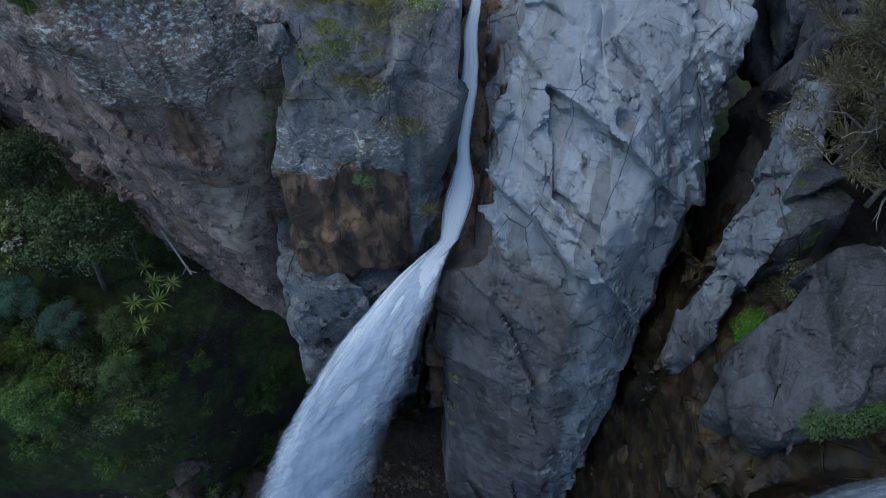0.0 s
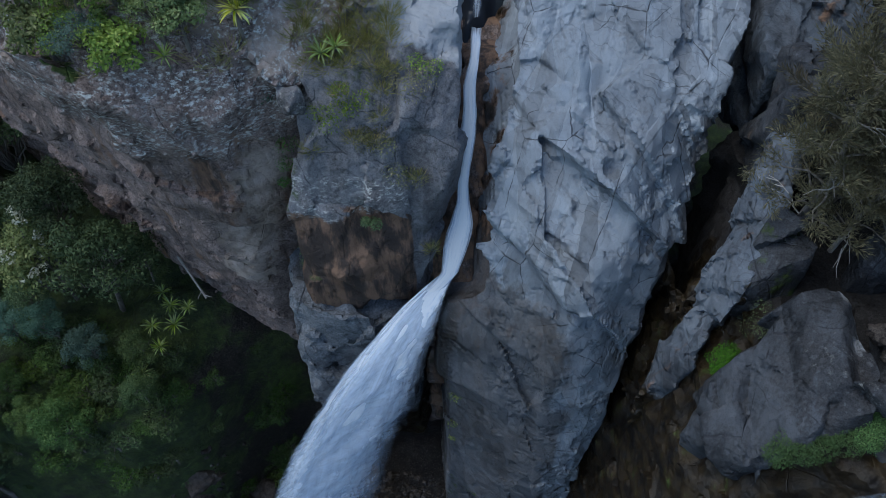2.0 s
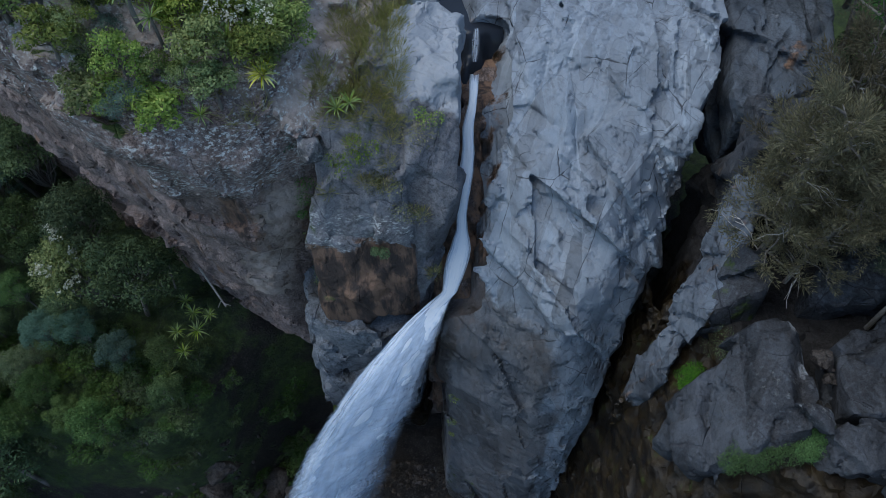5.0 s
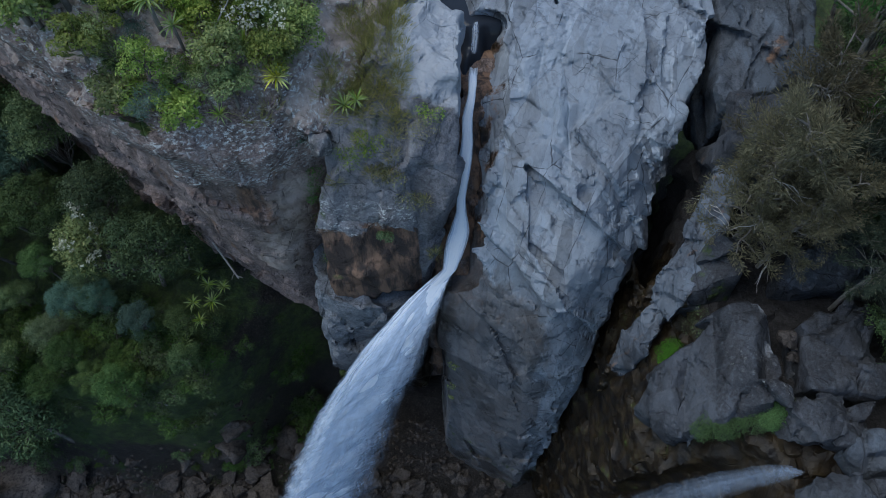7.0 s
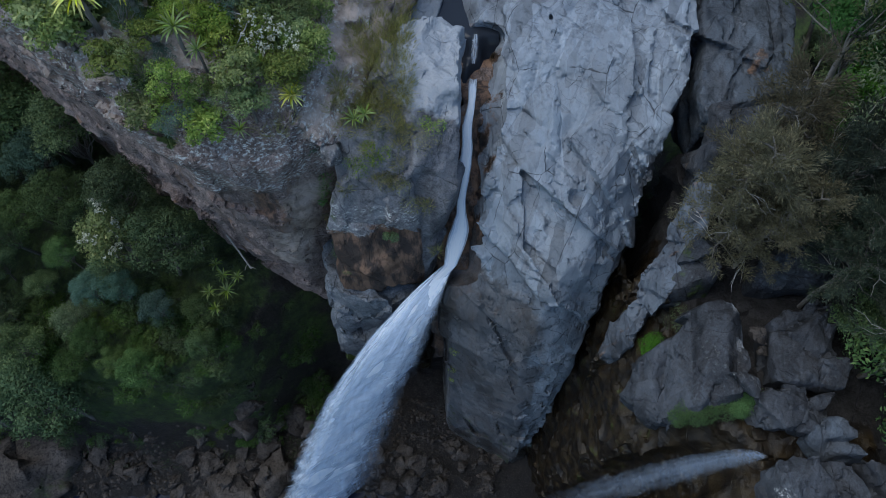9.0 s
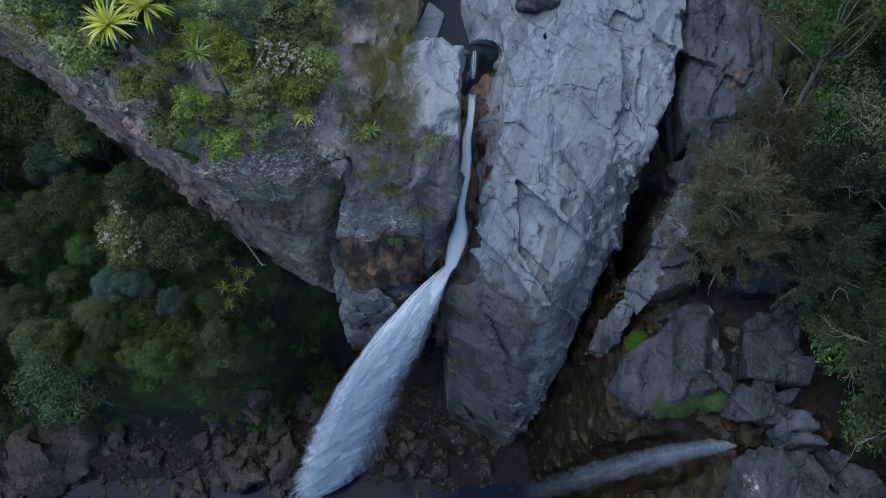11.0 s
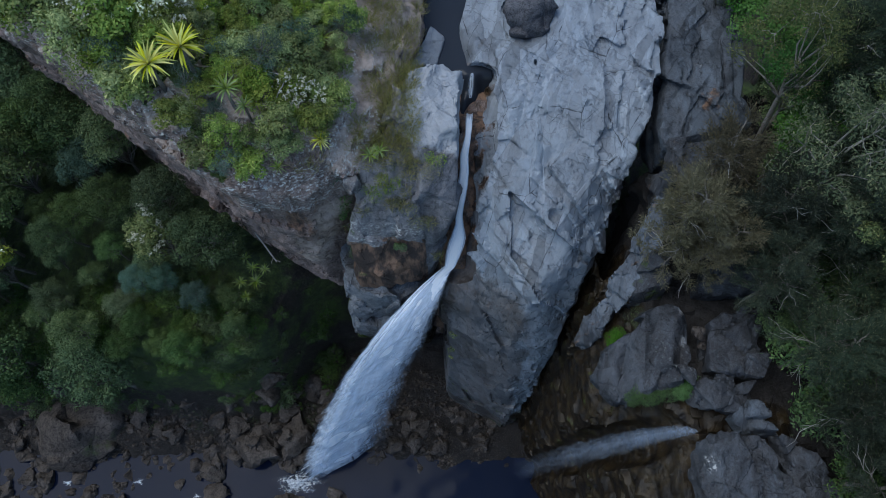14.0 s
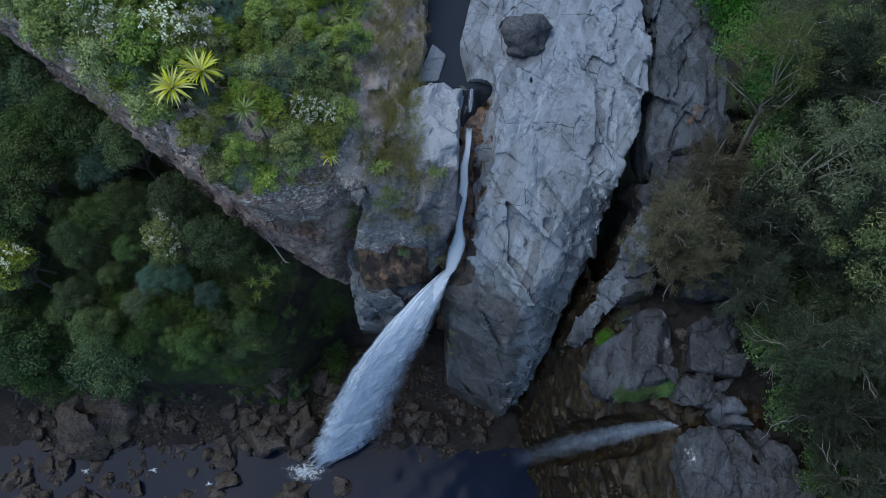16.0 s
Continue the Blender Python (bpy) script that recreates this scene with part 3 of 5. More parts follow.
def carve_slab(p, v):
    d = polyline_distance(p - np.array([0.45, 0.0, 0.35], np.float32), FALL_LINE)
    v = np.maximum(carve_chute(p, carve_gully(p, v)), 0.9 - d + 0.15 * vnoise(p * 1.1, 94))
    for c, r in (((3.6, 17.5, 23.05), (0.16, 0.3, 0.25)), ((4.5, 11.75, 20.9), (0.3, 0.3, 0.5)), ((6.9, 17.3, 23.0), (0.12, 0.25, 0.2))):
        d = np.linalg.norm((p - np.array(c, np.float32)) / np.array(r, np.float32), axis=1)
        v = np.maximum(v, 0.3 * (1 - d))
    return v


def weather(ob, wet=None, iron=None, moss=None, lichen=None, soil=None, film_shade=None, pale=None):
    me = ob.data
    n = len(me.vertices)
    co, no = np.empty(n * 3, np.float32), np.empty(n * 3, np.float32)
    me.vertices.foreach_get("co", co)
    me.vertices.foreach_get("normal", no)
    co, no = co.reshape(-1, 3), no.reshape(-1, 3)
    for key, fn in (("wet", wet), ("iron", iron), ("moss", moss), ("lichen", lichen), ("soil", soil), ("film_shade", film_shade), ("pale", pale)):
        a = me.attributes.new(key, "FLOAT", "POINT")
        if fn is not None:
            a.data.foreach_set("value", np.clip(fn(co, no), 0, 1).astype(np.float32))
    return ob


STEP = 0.25
HX0, HY0 = -40.0, -20.0
height = np.full((260, 240), -9.0, np.float32)


def note_height(ob):
    me = ob.data
    co = np.empty(len(me.vertices) * 3, np.float32)
    me.vertices.foreach_get("co", co)
    co = co.reshape(-1, 3)
    i, j = ((co[:, 0] - HX0) / STEP).astype(int), ((co[:, 1] - HY0) / STEP).astype(int)
    ok = (i >= 0) & (j >= 0) & (i < height.shape[0]) & (j < height.shape[1])
    np.maximum.at(height, (i[ok], j[ok]), co[ok, 2])


def top(x, y):
    i, j = int((x - HX0) / STEP), int((y - HY0) / STEP)
    return float(np.median(height[i - 1:i + 2, j - 1:j + 2]))


WEST = [[(-34, 30, 27), (-18.9, 18.9, 26.8), (-13.6, 15.2, 26.2), (-10.2, 12.75, 25.2), (-8.1, 11.4, 23.6), (-14.4, 17.1, 17.0), (-19.6, 20.9, 16.2), (-11.4, 15.8, 15.2), (-8.8, 13.95, 13.4), (-6.3, 12.15, 11.9), (-7.3, 12.5, 16.6), (-5.5, 11.3, 23.0), (-3.7, 12.2, 23.2), (-2.2, 15.5, 23.8),
         (-1.2, 19, 22.6), (-1.2, 34, 22.6), (-34, 45, 28), (-9.6, 14.1, 26.7), (-12.6, 16.2, 27.2), (-7.4, 14.6, 26.0), (-13, 18, 27.3), (-4.7, 13.1, 24.8), (-6.6, 12.4, 24.7), (-3.4, 15.2, 24.2),
         (-12.0, 17.4, 10), (-7.0, 13.2, 10), (-4.5, 13.5, 10), (-20, 23, 8), (-34, 34, 4), (-14, 19, -3), (-4, 15, -3), (-1.5, 34, -3), (-34, 45, -3)]]
BUTT = [[(-3.5, 12.5, 23.3), (-3.8, 11.5, 21.5), (-4.15, 10.75, 20.2), (-1.95, 10.7, 19.9), (-0.6, 10.9, 19.8), (0.1, 11.2, 20.6), (0.35, 11.9, 21.6), (0.4, 14.4, 23.6), (0.45, 16.9, 23.6), (-1.5, 16.6, 23.9), (-2.2, 14, 24), (-2.2, 12.3, 23.4),
         (-4.1, 10.5, 16.6), (-3.7, 9.85, 16.7), (-1.55, 10.2, 15.9), (-0.75, 10.75, 15.4), (-0.7, 12, 14.5), (0.3, 13, 15), (-4, 13, 15), (0.3, 17, 15), (-3, 17, 15)]]
FOOT = [[(-4.7, 10.3, 16.2), (-3.7, 9.6, 16.5), (-1.6, 9.95, 15.7), (-0.95, 10.6, 15.3), (-4.85, 9.35, 13.3), (-3.5, 9.1, 12.6), (-1.8, 9.6, 12.4), (-4.6, 9.9, 11.2), (-1.4, 10.0, 10.6), (-5.2, 11.8, 8), (-1, 11.4, 8),
         (-5.5, 12.3, -3), (-1, 12.0, -3), (-6, 14, -3), (0, 14, -3), (0, 14, 15), (-5.0, 14, 15)]]
SLAB = [[(0.6, 20.3, 22), (1.7, 23, 22), (1.65, 16.9, 22.4), (1.1, 13.1, 20.4), (0.8, 11.4, 18.5), (4.1, 9.4, 18.6), (5.6, 10.4, 18), (6.8, 10.8, 17.4), (7.3, 12.6, 20), (7.8, 14.2, 22), (8.5, 16.1, 23), (9, 19.3, 23.2),
         (8.5, 26, 23.6), (2, 28, 22.5), (4.5, 11.8, 20.8), (3, 16, 23),
         (-0.15, 10.2, 15), (0.25, 8.6, 6), (0.5, 8.0, -3), (3.2, 8.3, 14.4), (3.5, 7.1, 7.6), (4.6, 5.6, -2.5), (5, 7.1, 6), (5.6, 8, 12), (6, 12, -3), (0, 14, -3), (8, 26, -3), (2, 28, -3)]]
EAST = [[(7, 11, 17), (6.4, 7, 15.5), (6.6, 4.2, 17), (8.6, 2.8, 20.5), (9, -3, 20.5), (24, -8, 20), (24, 26, 20), (8, 14, 19), (4.9, 6.2, -3), (6.7, 3.4, -3), (7.6, -3, -3), (24, -8, -3), (24, 26, -3), (5.5, 9, 3)]]


def ridge(stations, deep=4.5):
    """Hulls along a ridge, from pairs of a left and a right edge point, going down into the rock below."""
    out = []
    for a, b in zip(stations, stations[1:]):
        pts = [*a, *b]
        out.append(pts + [(x + 0.5, y + 0.1, z - deep) for x, y, z in pts])
    return out


STRIP = ridge([((9.0, 13.2, 21.9), (9.9, 12.9, 22.2)), ((7.95, 10.95, 21.0), (8.7, 10.6, 21.3)), ((7.42, 10.05, 20.3), (7.95, 9.4, 20.9)),
               ((6.95, 9.2, 18.8), (7.35, 8.4, 20.0)), ((6.35, 8.5, 17.0), (6.95, 7.85, 18.6)), ((5.8, 7.45, 15.3), (6.5, 7.35, 16.6))])
HEAD = [[(7.75, 9.2, 20.8), (8.7, 9.9, 21.5), (9.5, 9.1, 21.9), (8.9, 8.45, 21.7), (8.15, 8.5, 21.2), (7.5, 8.6, 20.1), (7.75, 9.2, 17), (8.7, 9.9, 17), (9.5, 9.1, 17), (8.9, 8.45, 17), (7.7, 8.5, 17)]]
LEDGE = [[(6.2, 5.8, 17.0), (6.45, 6.2, 18.8), (7.2, 6.85, 20.1), (8.05, 7.7, 21.4), (8.75, 8.05, 21.7), (9.4, 7.45, 21.9), (9.4, 5.6, 21.7), (8.75, 4.85, 21.6), (7.7, 4.75, 20.8), (6.9, 4.4, 19.2), (6.3, 5.1, 18),
          (8.0, 7.7, 17), (9.4, 7.4, 17), (9.4, 5.4, 17), (8.6, 4.9, 17), (6.9, 4.7, 16), (6.5, 5.7, 15)]]
LEDGE2 = [[(9.8, 7.4, 21.6), (11.4, 7.7, 21.7), (12, 7.5, 21.5), (11.5, 5.1, 21.7), (9.75, 5.2, 21.6), (9.9, 7.4, 18), (12, 7.5, 18), (11.5, 4.9, 18), (9.7, 5.2, 18)]]
BACK = [[(10.0, 8.5, 21.9), (10.4, 9.1, 22.2), (12.4, 9.4, 22.3), (12.6, 8.3, 21.9), (11.2, 8.2, 21.7), (10.0, 8.5, 18), (12.4, 9.4, 18), (12.6, 8.2, 18), (10.5, 9.2, 18)]]
SHELF = [[(9.45, 4.5, 21.5), (10.0, 5.05, 21.6), (11.3, 4.75, 21.8), (11.2, 4.3, 21.7), (10.3, 3.75, 21.4), (9.6, 3.9, 21.1), (9.6, 4.4, 19), (11.3, 4.6, 19), (11, 4, 19), (9.7, 3.9, 19)]]
WEDGE = [[(10.55, 3.5, 21.4), (11.3, 4.1, 21.6), (12.05, 3.05, 21.7), (11.2, 3.0, 21.4), (10.7, 3.6, 19), (11.3, 4.0, 19), (12, 3.1, 19), (11, 3.1, 19)]]
SPUR = [[(9.5, 2.75, 21.8), (10.4, 2.9, 21.8), (11.2, 0.7, 21.6), (11.0, -1.2, 21.2), (9.8, -1.2, 20.8), (9.15, 1.5, 21.3), (9.3, 2.6, 17), (10.6, 2.8, 17), (11.4, -1.2, 17), (8.9, -1.2, 17), (8.7, 1.4, 17)],
        [(10.9, 2.85, 21.5), (11.45, 2.75, 21.6), (12.4, 0.6, 21.6), (12.2, -1.2, 21.3), (11.5, -1.2, 21.2), (11.55, 0.8, 21.4), (11, 2.7, 17), (12.6, -1.2, 17), (11.3, -1.2, 17)],
        [(12.2, 2.85, 21.6), (13.4, 2.4, 21.8), (13.9, 0, 21.6), (13.4, -1.2, 21.3), (12.7, -1.2, 21.2), (12.65, 0.9, 21.4), (12.3, 2.7, 17), (13.6, 2.2, 17), (14, -1.2, 17), (12.7, -1.2, 17)]]
UPPER = [[(9.5, 20.3, 23), (8.85, 14.4, 22), (12.5, 19.7, 22.5), (12.5, 15.6, 22), (9.8, 26, 23.5), (13, 26, 23.5), (9.2, 14.6, 18), (13, 15, 18), (9.5, 26, 18), (13, 26, 18)]]
KNOLL = [[(8.6, 12.5, 22.6), (10.1, 12.1, 23.6), (12, 14.5, 23.2), (9, 14.2, 22.6), (8.6, 12.3, 18), (10.5, 11.8, 18), (12.5, 14.5, 18), (9, 14.2, 18)]]
CHANNEL = [[(-1.6, 15.8, 20.9), (1.9, 15.8, 20.9), (-1.6, 40, 21.0), (1.9, 40, 21.0), (-1.6, 15.8, 12), (1.9, 15.8, 12), (-1.6, 40, 12), (1.9, 40, 12)],
           [(-1.7, 17.9, 21.5), (2.0, 17.7, 21.5), (-1.7, 40, 21.7), (2.0, 40, 21.7), (-1.7, 17.5, 19), (2.0, 17.5, 19), (-1.7, 40, 19), (2.0, 40, 19)],
           [(-0.3, 15.9, 20.9), (1.6, 15.9, 20.9), (0.2, 14.7, 20.4), (1.3, 14.7, 20.4), (-0.7, 11.2, 15.9), (1.0, 11.0, 16.0), (-0.7, 11.6, 5), (1.0, 11.4, 5), (-0.3, 15.9, 5), (1.6, 15.9, 5), (-0.9, 12.2, -3), (1.2, 12.2, -3)]]


def rock(name, hulls, res, relief, mat, label, category, kind, carve=None, box=None, **stains):
    ob = link(rock_mesh(name, hulls, res, relief, carve, box=box), name, mat, smooth=True, sharp=32)
    tagged(ob, label, category, kind=kind)
    weather(ob, **stains)
    note_height(ob)
    return ob


def path_soil(p, n):
    return np.maximum(0.95 * bump01(p[:, 0], -5.5, -3.6) * bump01(n[:, 2], 0.5, 0.8), 1.2 * np.exp(-(polyline_distance(p, PATH) / 0.6) ** 2))


rock("cliff_west", WEST, 0.16, relief_cliff, m_cliff, "weathered brown cliff with an overhanging wall and a planted top", "cliff", "structure",
     box=(np.array([-27, 8, -3.5], np.float32), np.array([2, 27, 30], np.float32)),
     soil=lambda p, n: np.maximum.reduce([0.85 * np.exp(-(segment_distance(p, (-5.1, 12.3, 20.5), (-6.6, 12.4, 15)) / 1.25) ** 2), path_soil(p, n), 0.75 * bump01(n[:, 2], 0.35, 0.7) * bump01(p[:, 1], 11.5, 13.5) * bump01(p[:, 2], 20.5, 22)]),
     moss=lambda p, n: 0.8 * bump01(n[:, 2], 0.7, 0.95) * bump01(p[:, 2], 22.5, 24) * bump01(-p[:, 0], 6.8, 8.8) + 0.45 * bump01(9 - p[:, 2], 0, 4),
     lichen=lambda p, n: 0.95 * bump01(p[:, 2], 20.5, 22.5) * bump01(0.99 - n[:, 2], 0.02, 0.25) * bump01(-p[:, 0], 1.5, 3),
     iron=lambda p, n: 0.3 + 0.2 * np.exp(-(segment_distance(p, (-6.2, 11.6, 21), (-5.6, 12.5, 15)) / 1.0) ** 2))
rock("lichened_buttress", BUTT, 0.11, relief_butt, m_butt, "grey lichen-spotted rock buttress with a rusty overhanging face", "rock", "structure",
     carve=carve_chute,
     iron=lambda p, n: 0.95 * bump01(20.3 + 0.5 * vnoise(p * 0.9, 97) - p[:, 2], 0, 0.8) * bump01(12.4 - p[:, 1], 0, 0.8) * bump01(-0.6 - p[:, 0], 0, 0.5),
     wet=lambda p, n: 0.8 * np.exp(-(polyline_distance(p, FALL_LINE) / 0.75) ** 2),
     pale=lambda p, n: 0.85 * bump01(p[:, 1], 12.6, 14.0) * bump01(p[:, 0], -2.2, -1.2),
     moss=lambda p, n: 0.3 * bump01(n[:, 2], 0.3, 0.8) * bump01(15 - p[:, 1], 0, 2) + 0.3 * bump01(-p[:, 0], 3.2, 4.2),
     lichen=lambda p, n: 0.72 * bump01(p[:, 2], 19.6, 20.1) * bump01(21.7 - p[:, 2], 0, 0.8) * bump01(-p[:, 0], 0.5, 1.2) + 0.42 * bump01(p[:, 2], 21, 22) * bump01(-p[:, 0], 2.2, 3.4),
     soil=lambda p, n: 0.3 * bump01(-p[:, 0], 2, 3.5) * bump01(n[:, 2], 0.6, 0.9))
rock("buttress_foot", FOOT, 0.14, relief_block, m_ledge, "blue-grey undercut rock foot below the rusty face", "rock", "structure",
          moss=lambda p, n: 0.75 * bump01(-4.6 - p[:, 0], 0, 1.2) + 0.3 * bump01(7 - p[:, 2], 0, 4), wet=lambda p, n: 0.9 * bump01(6.5 - p[:, 2], 0, 4) + 0.6 * bump01(p[:, 0] + 1.8, 0, 1.2))
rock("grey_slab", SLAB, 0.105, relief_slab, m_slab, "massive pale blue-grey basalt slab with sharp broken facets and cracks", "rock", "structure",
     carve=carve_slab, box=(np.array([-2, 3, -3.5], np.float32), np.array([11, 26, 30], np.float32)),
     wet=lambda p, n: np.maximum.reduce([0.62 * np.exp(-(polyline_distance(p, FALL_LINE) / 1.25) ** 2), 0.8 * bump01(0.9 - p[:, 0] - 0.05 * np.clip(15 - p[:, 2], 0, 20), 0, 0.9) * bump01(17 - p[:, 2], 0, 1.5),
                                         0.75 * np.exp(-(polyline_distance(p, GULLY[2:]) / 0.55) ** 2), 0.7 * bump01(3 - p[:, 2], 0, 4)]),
     # stain plus painted shade on the lower front; right flank darkened too
     film_shade=lambda p, n: 0.74 * bump01(19.6 + 1.4 * vnoise(p * 0.45, 66) - p[:, 2], 0, 3.6) * (0.45 + 0.55 * bump01(4.6 - p[:, 0] - 0.06 * (p[:, 2] - 10), 0, 1.6)) + 0.55 * bump01(p[:, 0] + 0.3 * vnoise(p * 0.7, 67), 6.0, 7.4) * bump01(22.3 - p[:, 2], 0, 1.5),
     iron=lambda p, n: 0.55 * np.exp(-(polyline_distance(p, FALL_LINE) / 1.3) ** 4) + 0.25 * bump01(18.6 - p[:, 2], 0, 1.5) * bump01(p[:, 2], 2, 7) * bump01(4.6 - p[:, 0], 0, 1.2) + 0.3 * np.exp(-(segment_distance(p, (2.0, 13.4, 21), (2.6, 12.3, 20.4)) / 0.6) ** 2),
     moss=lambda p, n: 0.33 * bump01(8 - p[:, 2], 0, 6) + 0.4 * np.exp(-(segment_distance(p, (0.9, 14.2, 21), (0.9, 12, 19)) / 0.4) ** 2),
     soil=lambda p, n: 0.25 * bump01(n[:, 2], 0.75, 0.97) * bump01(p[:, 1], 16.5, 19))
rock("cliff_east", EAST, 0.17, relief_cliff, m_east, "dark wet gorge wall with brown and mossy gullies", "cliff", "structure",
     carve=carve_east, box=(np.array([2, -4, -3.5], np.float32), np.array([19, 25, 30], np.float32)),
     # wet gullies; below y 4.7 also painted shade of the overhanging ledge
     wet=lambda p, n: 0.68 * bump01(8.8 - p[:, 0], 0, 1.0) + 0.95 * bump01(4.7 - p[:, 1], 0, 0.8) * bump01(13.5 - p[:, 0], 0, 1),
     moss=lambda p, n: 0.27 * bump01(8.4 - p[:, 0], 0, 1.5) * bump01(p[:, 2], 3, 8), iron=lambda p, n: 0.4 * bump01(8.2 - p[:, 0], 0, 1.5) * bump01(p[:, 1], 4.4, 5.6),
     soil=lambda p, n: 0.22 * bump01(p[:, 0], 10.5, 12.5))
grey = dict(soil=lambda p, n: 0.06 * bump01(n[:, 2], 0.6, 0.9), moss=lambda p, n: 0.25 * bump01(p[:, 0] * 0 + 0.5, 0, 1))
rock("rock_strip", STRIP, 0.1, relief_rib, m_strip, "pale blue-grey tilted rock rib beside the wet gully", "rock", "structure", wet=lambda p, n: 0.6 * bump01(16.6 - p[:, 2], 0, 1.5) + 0.5 * bump01(-n[:, 1], -0.1, 0.6) * bump01(p[:, 0] + 0.55 * (9 - p[:, 1]), 7.2, 7.9),
     iron=lambda p, n: 0.22 + 0 * p[:, 0])
rock("gully_head", HEAD, 0.11, relief_block, m_dim, "dark grey broken rock at the head of the wet gully", "rock", "structure", moss=lambda p, n: 0.36 + 0 * p[:, 0], iron=lambda p, n: 0.1 + 0 * p[:, 0])
rock("rock_ledge", LEDGE, 0.11, relief_block, m_dim, "broad dark blue-grey rock ledge fringed with ferns", "rock", "structure", lichen=lambda p, n: 0.36 * bump01(p[:, 0], 7.0, 8.0), pale=lambda p, n: 0.44 * bump01(p[:, 0], 8.2, 9.0) * bump01(p[:, 1], 5.4, 6.4), **grey)
rock("rock_ledge.001", LEDGE2, 0.12, relief_block, m_dim, "blue-grey rock ledge behind a black crack", "rock", "structure", **grey)
rock("rock_block", BACK, 0.13, relief_block, m_dim, "dark grey rock block under the she-oaks", "rock", "structure", **grey)
rock("rock_wedge", WEDGE, 0.09, relief_block, m_rib, "small pale triangular rock above the second fall", "rock", "structure", **grey)
rock("rock_shelf", SHELF, 0.11, relief_block, m_dim, "cracked grey rock shelf above the second fall", "rock", "structure", **grey)
rock("rock_spur", SPUR, 0.11, relief_rib, m_dim, "fissured grey rock spur beside the second fall", "rock", "structure", lichen=lambda p, n: 0.9 * np.exp(-(np.linalg.norm(p - np.array([9.35, 1.9, 21.6], np.float32), axis=1) / 0.5) ** 2), **grey)
rock("rock_terrace", UPPER, 0.12, relief_slab, m_rib, "grey rock terrace split from the slab by a cleft", "rock", "structure", carve=carve_pools, pale=lambda p, n: 0.3 * bump01(p[:, 1], 14.5, 16.5),
     box=(np.array([6, 12, 16], np.float32), np.array([15, 25, 30], np.float32)), iron=lambda p, n: 0.5 * np.exp(-(np.linalg.norm(p[:, :2] - np.array([11.2, 16.6], np.float32), axis=1) / 0.8) ** 2), **grey)
rock("rock_knoll", KNOLL, 0.12, relief_slab, m_dim, "rounded grey rock knoll below the terrace", "rock", "structure", carve=carve_pools, soil=lambda p, n: 0.3 + 0 * p[:, 0])
rock("stream_channel", CHANNEL, 0.13, lambda p: 0.1 + 0.22 * fbm(p * 1.1, 23, 4), m_cliff, "dark brown wet stream bed above the fall", "rock", "structure",
     box=(np.array([-3, 9, -3.5], np.float32), np.array([3, 26, 30], np.float32)), wet=lambda p, n: 0.3 + 0 * p[:, 0], iron=lambda p, n: 0.62 + 0 * p[:, 0], moss=lambda p, n: 0.25 * bump01(14 - p[:, 2], 0, 3))


# ---- ground and pools ----
def sheet(name, fn, xs, ys):
    X, Y = np.meshgrid(xs, ys, indexing="ij")
    P = np.stack([X.ravel(), Y.ravel()], 1).astype(np.float32)
    ids = np.arange(len(P)).reshape(X.shape)
    q = np.stack([ids[:-1, :-1], ids[1:, :-1], ids[1:, 1:], ids[:-1, 1:]], -1).reshape(-1, 4)
    return mesh_from(name, np.column_stack([P, fn(P)]), q), P


def bed_level(x):
    return -2.7 - 1.6 * bump01(-x, 13, 28)


def ground_z(P):
    x, y = P[:, 0], P[:, 1]
    q = np.column_stack([x, y, 0 * x]).astype(np.float32)
    z = bed_level(x) + 0.3 * fbm(q * 0.45, 5, 3) + 0.14 * fbm(q * 1.8, 8, 3)
    z += 0.9 * bump01(y, 3.2, 5.0) * (1 - bump01(x, -13, -9) * 0.3) - 0.7 * bump01(3.4 - y, 0, 1.2) * bump01(x, -14, -9)
    toe = np.interp(x, [-35, -25, -18, -13, -10.5, -8.6, -7.2, -6, 3], [6.6, 6.6, 6.0, 5.9, 7.2, 9.6, 10.8, 11.3, 12])
    rise = np.interp(x, [-30, -11, -9, -6], [9.8, 9.8, 10.2, 8.0])
    z += rise * bump01(y - toe + 0.5 * vnoise(q * 0.4, 14), 0, 3.4) + 0.28 * np.clip(y - toe - 3, 0, 8)
    z += 0.25 * fbm(q * 0.9, 15, 3) * bump01(y - toe, 0, 2)
    # the rise towards -y is out of view, added to limit sky light
    z += 7 * bump01(-y, 9, 24) + 20 * bump01(x, 22, 40) + 22 * bump01(y, 30, 60) * 0.9
    z += 18 * bump01(-x, 34, 70)
    return z


def spread(lo, hi, step, far):
    inner = np.arange(lo, hi + step, step)
    outer = np.geomspace(1.0, far, 14)
    return np.concatenate([lo - outer[::-1], inner, hi + outer])


me, P = sheet("ground", ground_z, spread(-36, 20, 0.2, 900), spread(-8, 24, 0.2, 900))
ground = tagged(link(me, "ground", m_bed, smooth=True), "dark stony gorge floor with a mossy green bank", "ground", kind="structure")
weather(ground, moss=lambda p, n: 0.9 * bump01(p[:, 2], -0.6, 2.5) * (0.62 + 0.38 * bump01(-p[:, 0], 9.6, 11.5)) + 0.15)
note_height(ground)


